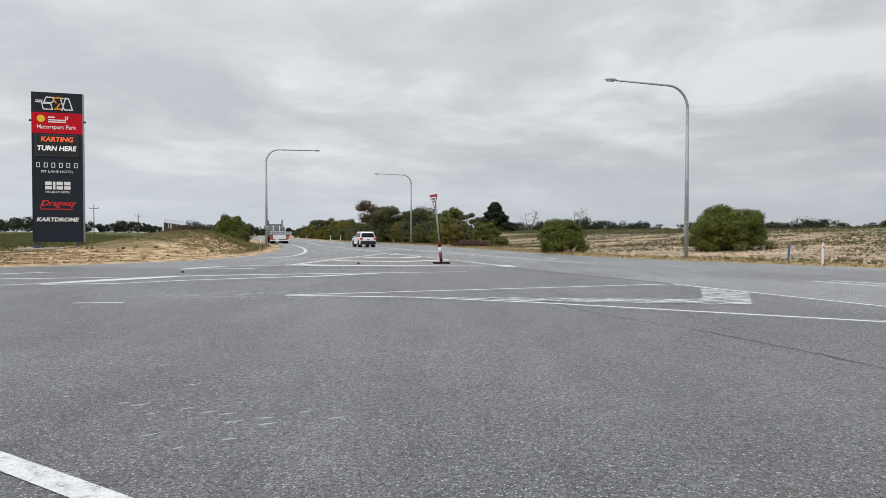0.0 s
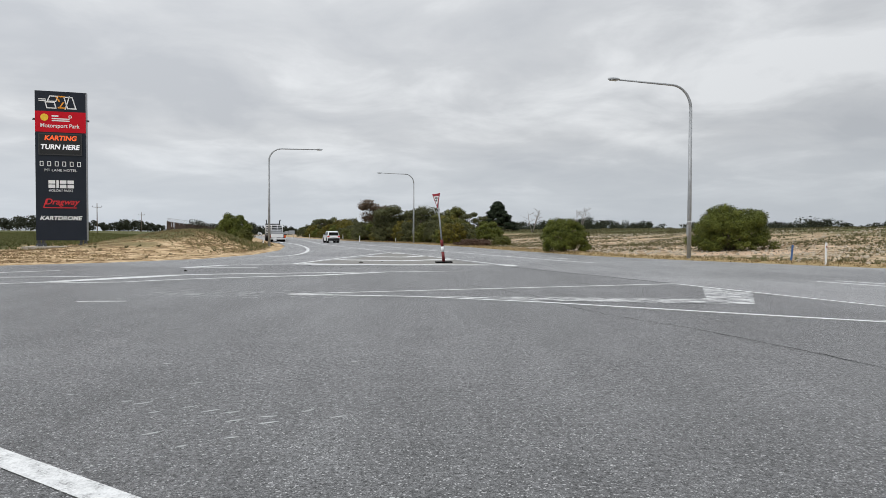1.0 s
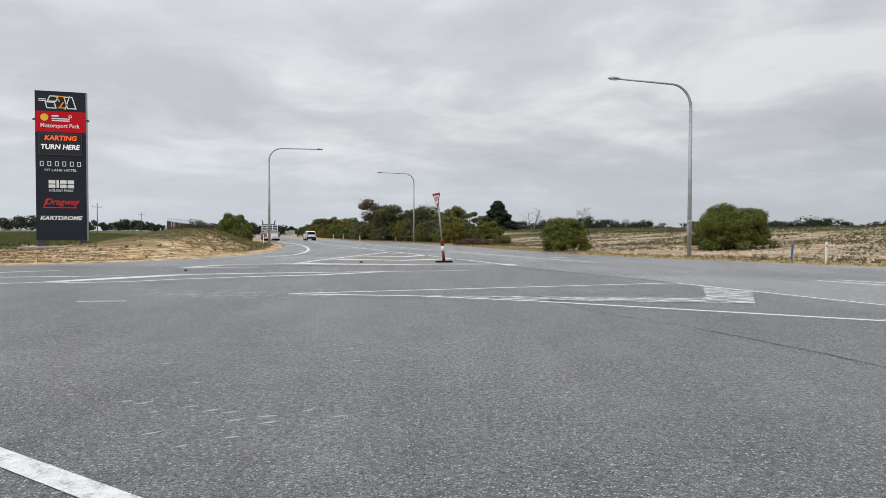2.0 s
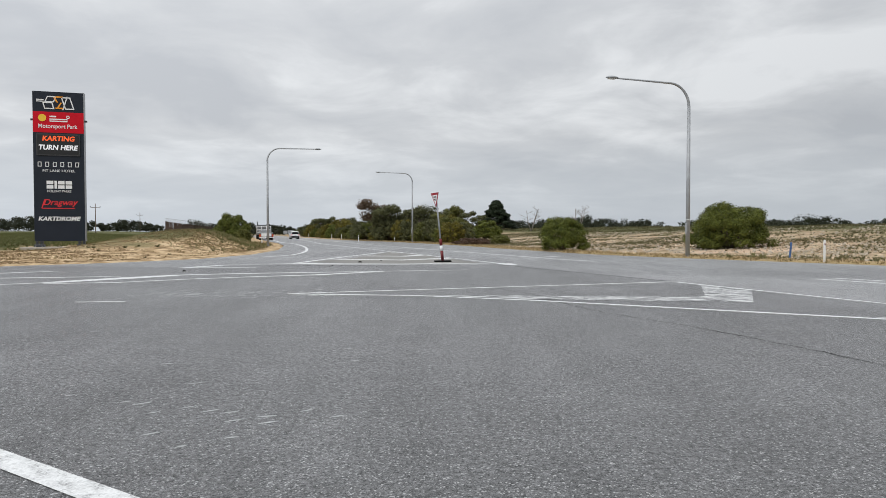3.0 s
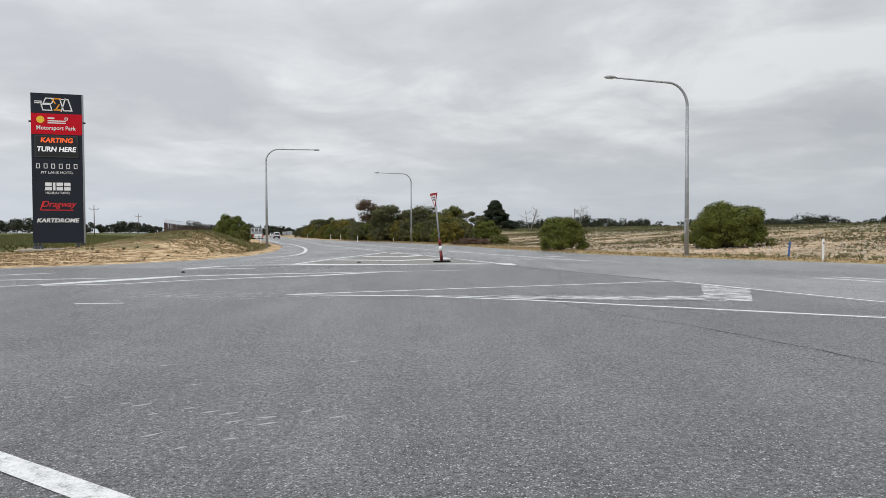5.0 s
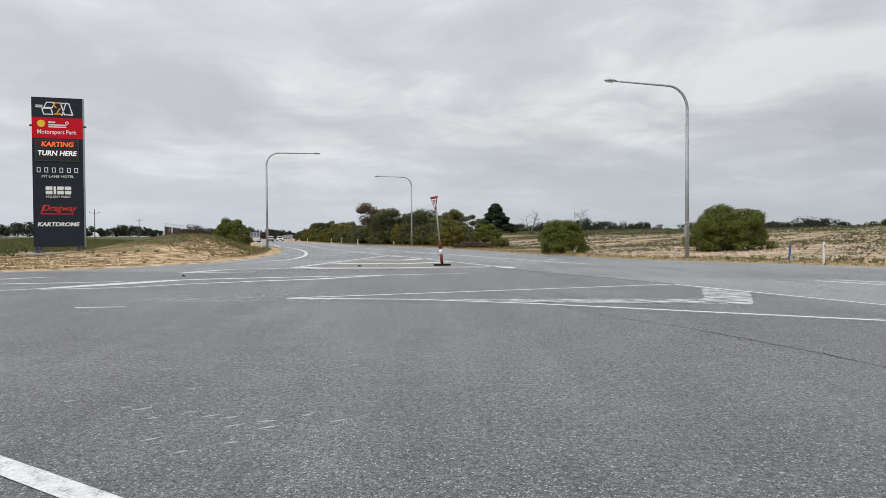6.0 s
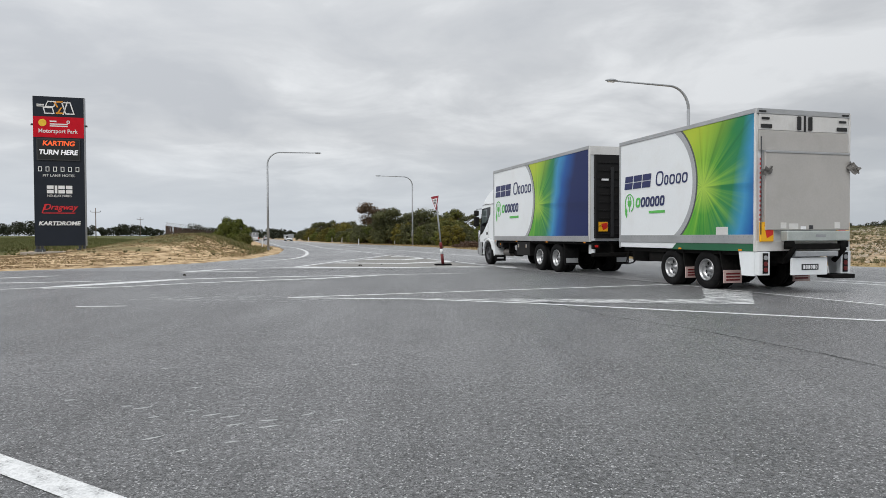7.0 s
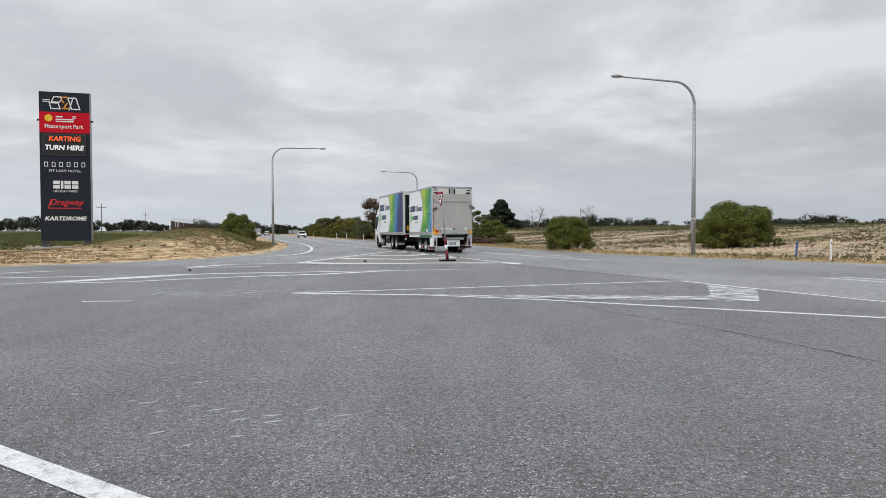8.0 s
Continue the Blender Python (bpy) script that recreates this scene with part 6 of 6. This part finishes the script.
    # torn plastic caught on the corners
    for y, z, k in ((-1.24, 2.78, 0.75), (1.10, 2.66, 0.6)):
        rng = random.Random(int(k * 10))
        bm = bmesh.new()
        bmesh.ops.create_grid(bm, x_segments=6, y_segments=5, size=0.2 * k)
        for v in bm.verts:
            v.co = Vector((-0.14 + rng.uniform(-0.05, 0.02), y - v.co.x * 1.1 + rng.uniform(-0.03, 0.03), z + v.co.y * 0.6 + v.co.x * (-0.3 if y < 0 else 0.2) + rng.uniform(-0.05, 0.05)))
        bmesh.ops.solidify(bm, geom=bm.faces[:], thickness=0.015)
        part("plastic_rag", bm, PLASTIC_WRAP, t, "torn grey plastic wrapping")
    # running gear
    for s in (-1, 1):
        part("chassis_rail", boxed(0.0, L, s * 0.45 - 0.05, s * 0.45 + 0.05, 0.66, 0.94, 0.01), CHASSIS, t)
        for x in (3.08, 1.70):
            wheel(t, x, s * 1.06, 0.46, 0.26, s, RIM, True, name="trailer_wheel")
        part("mudguard", side_view(bmesh.new(), [(2.46, 0.50), (2.56, 0.93), (2.60, 0.93), (2.50, 0.48)], s * 0.7, s * 1.2), CHASSIS, t)
        part("mudguard", side_view(bmesh.new(), [(1.06, 0.46), (1.18, 0.93), (1.22, 0.93), (1.10, 0.44)], s * 0.7, s * 1.2), CHASSIS, t)
        mudflap(t, 2.42, s * 0.98, 0.5, 0.22, 0.50, FLAP_PALE, POST_RED)
        mudflap(t, 1.02, s * 0.98, 0.5, 0.18, 0.48, FLAP_PALE, POST_RED)
    for x in (3.08, 1.70):
        bm = bmesh.new()
        rod(bm, (x, -1.0, 0.46), (x, 1.0, 0.46), 0.08)
        part("axle", bm, CHASSIS, t)
    part("under_box", boxed(3.5, 4.2, 0.5, 1.1, 0.58, 0.90, 0.02), CHASSIS, t)
    part("under_box", boxed(1.2, 3.6, -0.45, 0.45, 0.55, 0.85, 0.02), CHASSIS, t)
    bm = bmesh.new()
    for s in (-1, 1):
        rod(bm, (L - 1.2, s * 0.45, 0.74), (L + 0.95, 0, 0.66), 0.07, None, 8)
    rod(bm, (L + 0.9, 0, 0.66), (L + 1.35, 0, 0.66), 0.06, None, 8)
    part("drawbar", bm, CHASSIS, t)
    part("drawbar_box", boxed(L - 0.3, L + 0.5, -0.4, 0.5, 0.52, 0.82, 0.02), CHASSIS, t)
    bm = tube(bmesh.new(), [(L, 0.3, 0.9), (L + 0.5, 0.5, 0.45), (L + 0.95, 0.45, 0.40), (L + 1.2, 0.2, 0.85)], 0.025, 6)
    part("air_hose", bm, CHASSIS, t)
    return t


TRUCK = box_truck()
TRAILER = box_trailer()


# ---- other traffic ----
def passenger_car(name, label, length, width, height, suv, paint):
    c = empty(name, pose(0, 0, 0), label, "car")
    h, l = height, length
    lower = [(0.02, 0.42), (0.0, 0.75), (0.06, 1.0 * h / 1.6), (l * 0.70, 0.98 * h / 1.6), (l * 0.95, 0.86 * h / 1.6), (l, 0.62), (l - 0.05, 0.28), (0.1, 0.26)]
    part("body", bevel_all(side_view(bmesh.new(), lower, -width / 2, width / 2), 0.06, 3), paint, c)
    back = 0.10 if suv else 0.75
    cab = bmesh.new()
    side_view(cab, [(back, 0.96 * h / 1.6), (back + 0.22, h * 0.93), (back + 0.45, h), (l * 0.52, h), (l * 0.60, h * 0.95), (l * 0.76, 0.96 * h / 1.6)], -width * 0.46, width * 0.46)
    for v in cab.verts:
        if v.co.z > h * 0.8:
            v.co.y *= 0.82
    part("cabin", bevel_all(cab, 0.05, 3), paint, c)
    bm = bmesh.new()
    q = [(back + 0.02, -0.42, 1.0 * h / 1.6), (back + 0.02, 0.42, 1.0 * h / 1.6), (back + 0.20, 0.34, h * 0.91), (back + 0.20, -0.34, h * 0.91)]
    a = [bm.verts.new((p[0] - 0.012, p[1] * width, p[2])) for p in q]
    b = [bm.verts.new((p[0] + 0.05, p[1] * width, p[2])) for p in q]
    bm.faces.new(a)
    bm.faces.new(b[::-1])
    for i in range(4):
        bm.faces.new((a[i], b[i], b[(i + 1) % 4], a[(i + 1) % 4]))
    bmesh.ops.recalc_face_normals(bm, faces=bm.faces)
    part("rear_window", bm, GLASS_DARK, c)
    bm = bmesh.new()
    q = [(l * 0.755, -0.40, 0.99 * h / 1.6), (l * 0.755, 0.40, 0.99 * h / 1.6), (l * 0.61, 0.34, h * 0.935), (l * 0.61, -0.34, h * 0.935)]
    a = [bm.verts.new((p[0] + 0.015, p[1] * width, p[2])) for p in q]
    b = [bm.verts.new((p[0] - 0.06, p[1] * width, p[2])) for p in q]
    bm.faces.new(a)
    bm.faces.new(b[::-1])
    for i in range(4):
        bm.faces.new((a[i], b[i], b[(i + 1) % 4], a[(i + 1) % 4]))
    bmesh.ops.recalc_face_normals(bm, faces=bm.faces)
    part("windscreen", bm, GLASS_DARK, c)
    for s in (-1, 1):
        bm = bmesh.new()
        q = [(back + 0.35, width * 0.455, 1.02 * h / 1.6), (l * 0.70, width * 0.455, 1.01 * h / 1.6), (l * 0.575, width * 0.405, h * 0.92), (back + 0.5, width * 0.405, h * 0.92)]
        a = [bm.verts.new((p[0], s * (p[1] + 0.012), p[2])) for p in q]
        b = [bm.verts.new((p[0], s * (p[1] - 0.03), p[2])) for p in q]
        bm.faces.new(a)
        bm.faces.new(b[::-1])
        for i in range(4):
            bm.faces.new((a[i], b[i], b[(i + 1) % 4], a[(i + 1) % 4]))
        bmesh.ops.recalc_face_normals(bm, faces=bm.faces)
        part("side_window", bm, GLASS_DARK, c)
        part("tail_light", boxed(-0.02, 0.16, min(s * width * 0.33, s * width * 0.495), max(s * width * 0.33, s * width * 0.495), 0.78 * h / 1.6, 0.96 * h / 1.6, 0.02), TAIL_RED, c)
        part("headlight", boxed(l - 0.30, l - 0.03, min(s * width * 0.32, s * width * 0.48), max(s * width * 0.32, s * width * 0.48), 0.66, 0.80, 0.02), plain("car_headlight", (0.55, 0.57, 0.6), 0.1, 0.3), c)
        part("mirror", boxed(l * 0.66, l * 0.66 + 0.1, min(s * width * 0.47, s * width * 0.57), max(s * width * 0.47, s * width * 0.57), 1.0 * h / 1.6, 1.12 * h / 1.6, 0.02), paint, c)
        for x in (0.82, l - 0.86):
            wheel(c, x, s * (width / 2 - 0.11), 0.34, 0.22, s, ALLOY, name="car_wheel", rim=0.64)
            bm = bmesh.new()
            rod(bm, (x, s * (width / 2 - 0.3), 0.36), (x, s * (width / 2 + 0.004), 0.36), 0.40, None, 24)
            part("wheel_well", bm, GATE_BLACK, c)
    part("rear_bumper", boxed(-0.06, 0.25, -width * 0.47, width * 0.47, 0.28, 0.62, 0.05), DARK_GREY if suv else paint, c)
    num = part("number_plate", boxed(-0.03, 0.02, -0.19, 0.19, 0.72, 0.82, 0.004), SIGN_WHITE, c)
    part("plate_bar", boxed(-0.034, -0.03, -0.14, 0.14, 0.75, 0.79), DARK_STEEL, num)
    part("front_grille", boxed(l - 0.06, l + 0.012, -width * 0.3, width * 0.3, 0.40, 0.62, 0.02), DARK_GREY, c)
    if suv:
        for s in (-1, 1):
            bm = tube(bmesh.new(), [(0.5, s * width * 0.36, h - 0.02), (0.6, s * width * 0.36, h + 0.05), (2.3, s * width * 0.36, h + 0.05), (2.4, s * width * 0.36, h - 0.02)], 0.02, 6)
            part("roof_rail", bm, DARK_GREY, c)
    return c


CAR_WHITE = plain("white_car_paint", (0.78, 0.79, 0.80), 0.22, 0, 0.03, 1, 10, 0.0)
SUV = passenger_car("suv", "white compact sport utility car driving away", 4.2, 1.63, 1.53, True, CAR_WHITE)
ONCOMING = passenger_car("sedan", "white sedan approaching on the far lane", 4.6, 1.82, 1.47, False, CAR_WHITE)


def low_loader():
    """Prime mover with a loaded low flat trailer, seen from behind."""
    t = empty("low_loader", pose(0, 0, 0), "dark prime mover hauling a low white-tailed flat trailer", "truck")
    part("deck", boxed(0.0, 11.0, -1.25, 1.25, 0.88, 1.12, 0.03), DARK_STEEL, t)
    part("tail_board", boxed(-0.06, 0.0, -0.86, 0.86, 0.62, 1.15, 0.02), WHITE, t, "white tail board")
    part("rear_bar", boxed(-0.1, -0.02, -1.2, 1.2, 0.36, 0.52, 0.02), WHITE, t)
    part("ramp", boxed(0.4, 1.6, -1.1, 1.1, 1.12, 1.35, 0.05), GALV, t)
    for s in (-1, 1):
        part("tail_marker", boxed(-0.09, -0.06, s * 1.06 - 0.14, s * 1.06 + 0.14, 0.60, 0.98, 0.01), plain("orange_red_marker", (0.62, 0.10, 0.02), 0.4), t)
        part("tail_light", boxed(-0.11, -0.09, s * 1.06 - 0.08, s * 1.06 + 0.08, 0.64, 0.76, 0.01), TAIL_RED, t)
        part("exhaust_stack", rod(bmesh.new(), (12.2, s * 1.0, 0.9), (12.2, s * 1.0, 3.05), 0.10, None, 10), DARK_STEEL, t)
        part("stack_tip", tube(bmesh.new(), [(12.2, s * 1.0, 3.0), (12.15, s * 1.02, 3.2), (12.0, s * 1.1, 3.32)], 0.09, 8), DARK_STEEL, t)
        for x in (1.0, 2.3, 3.6, 10.6, 11.9, 15.6):
            wheel(t, x, s * 1.0, 0.48, 0.28, s, CHROME, x < 15, name="truck_wheel")
    frame_bm = bmesh.new()
    for z in (1.30, 1.58, 1.86, 2.14, 2.42):
        rod(frame_bm, (8.6, -1.25, z), (8.6, 1.25, z), 0.05, None, 6)
    for y in (-1.25, -0.45, 0.45, 1.25):
        rod(frame_bm, (8.6, y, 1.1), (8.6, y, 2.5), 0.06, None, 6)
    part("head_rack", frame_bm, WHITE, t, "white tubular head rack")
    part("machinery", boxed(4.2, 7.6, -0.95, 0.95, 1.12, 1.7, 0.12), GALV, t)
    part("cab", bevel_all(side_view(bmesh.new(), [(12.6, 0.9), (12.6, 2.6), (13.4, 2.8), (14.6, 2.5), (14.9, 2.0), (16.5, 1.8), (16.6, 0.6), (12.8, 0.6)], -1.15, 1.15), 0.08), DARK_STEEL, t, "dark prime mover cab")
    part("chassis", boxed(9.0, 16.0, -0.45, 0.45, 0.6, 0.9, 0.02), CHASSIS, t)
    return t


LOADER = low_loader()


# ---- movement ----
def on_road(x, y, deg):
    return pose(x, y, 0.0, 0, 0, deg)


def line_rows(rows):
    """Rows of (seconds, x of left rear corner, y, heading): the origin lies 1.25 m to the right of that corner."""
    return [(t, on_road(x + math.sin(radians(a)) * 1.25, y - math.cos(radians(a)) * 1.25, a)) for t, x, y, a in rows]


def spin(w, x, y, radius, per_frame):
    rows = [(i / FPS, pose(x, y, radius, 0, (per_frame * i) % 360, 0)) for i in range(0, frame(8.0))]
    walk(w, rows)


def motions():
    # truck and trailer come up from behind on a straight line at about 26 m/s and drive off along the highway
    walk(TRUCK, line_rows([(0.0, 55.1, -156.2, 105.8), (4.0, 26.5, -55.0, 105.8), (6.0, 12.15, -4.35, 105.8), (6.5, 8.56, 8.30, 105.8), (7.0, 4.64, 20.60, 106.3), (7.5, 0.80, 33.2, 106.8), (8.0, -3.06, 44.95, 107.1)]))
    walk(TRAILER, line_rows([(0.0, 57.0, -162.8, 105.4), (4.0, 28.4, -61.6, 105.4), (6.0, 14.05, -11.0, 105.4), (6.5, 10.45, 1.66, 105.4), (7.0, 6.74, 14.05, 105.8), (7.5, 2.92, 26.75, 106.8), (8.0, -0.93, 39.0, 107.6)]))
    walk(SUV, [(t, on_road(x, y, a)) for t, x, y, a in ((0.0, -7.2, 64.0, 109.2), (1.0, -14.3, 84.5, 109.2), (3.0, -28.4, 125.5, 108.8), (4.5, -38.6, 156.25, 108.6), (6.5, -52.6, 197.2, 108.8), (8.0, -63.3, 228.0, 108.8))])
    walk(LOADER, [(t, on_road(x, y, a)) for t, x, y, a in ((0.0, -21.6, 87.0, 107.0), (1.5, -25.1, 96.6, 107.5), (3.0, -30.7, 113.4, 108.0), (4.5, -38.4, 137.4, 108.2), (6.5, -51.8, 180.6, 108.0), (8.0, -64.5, 221.0, 107.5))])
    walk(ONCOMING, [(t, on_road(x, y, a)) for t, x, y, a in ((0.0, -97.0, 339.0, -71.5), (4.5, -62.3, 235.5, -71.5), (6.5, -46.3, 189.5, -71.2), (8.0, -35.0, 155.0, -71.2))])
    for w, x, y, r in SPINNING:
        spin(w, x, y, r, 87 if r > 0.4 else 84)


motions()
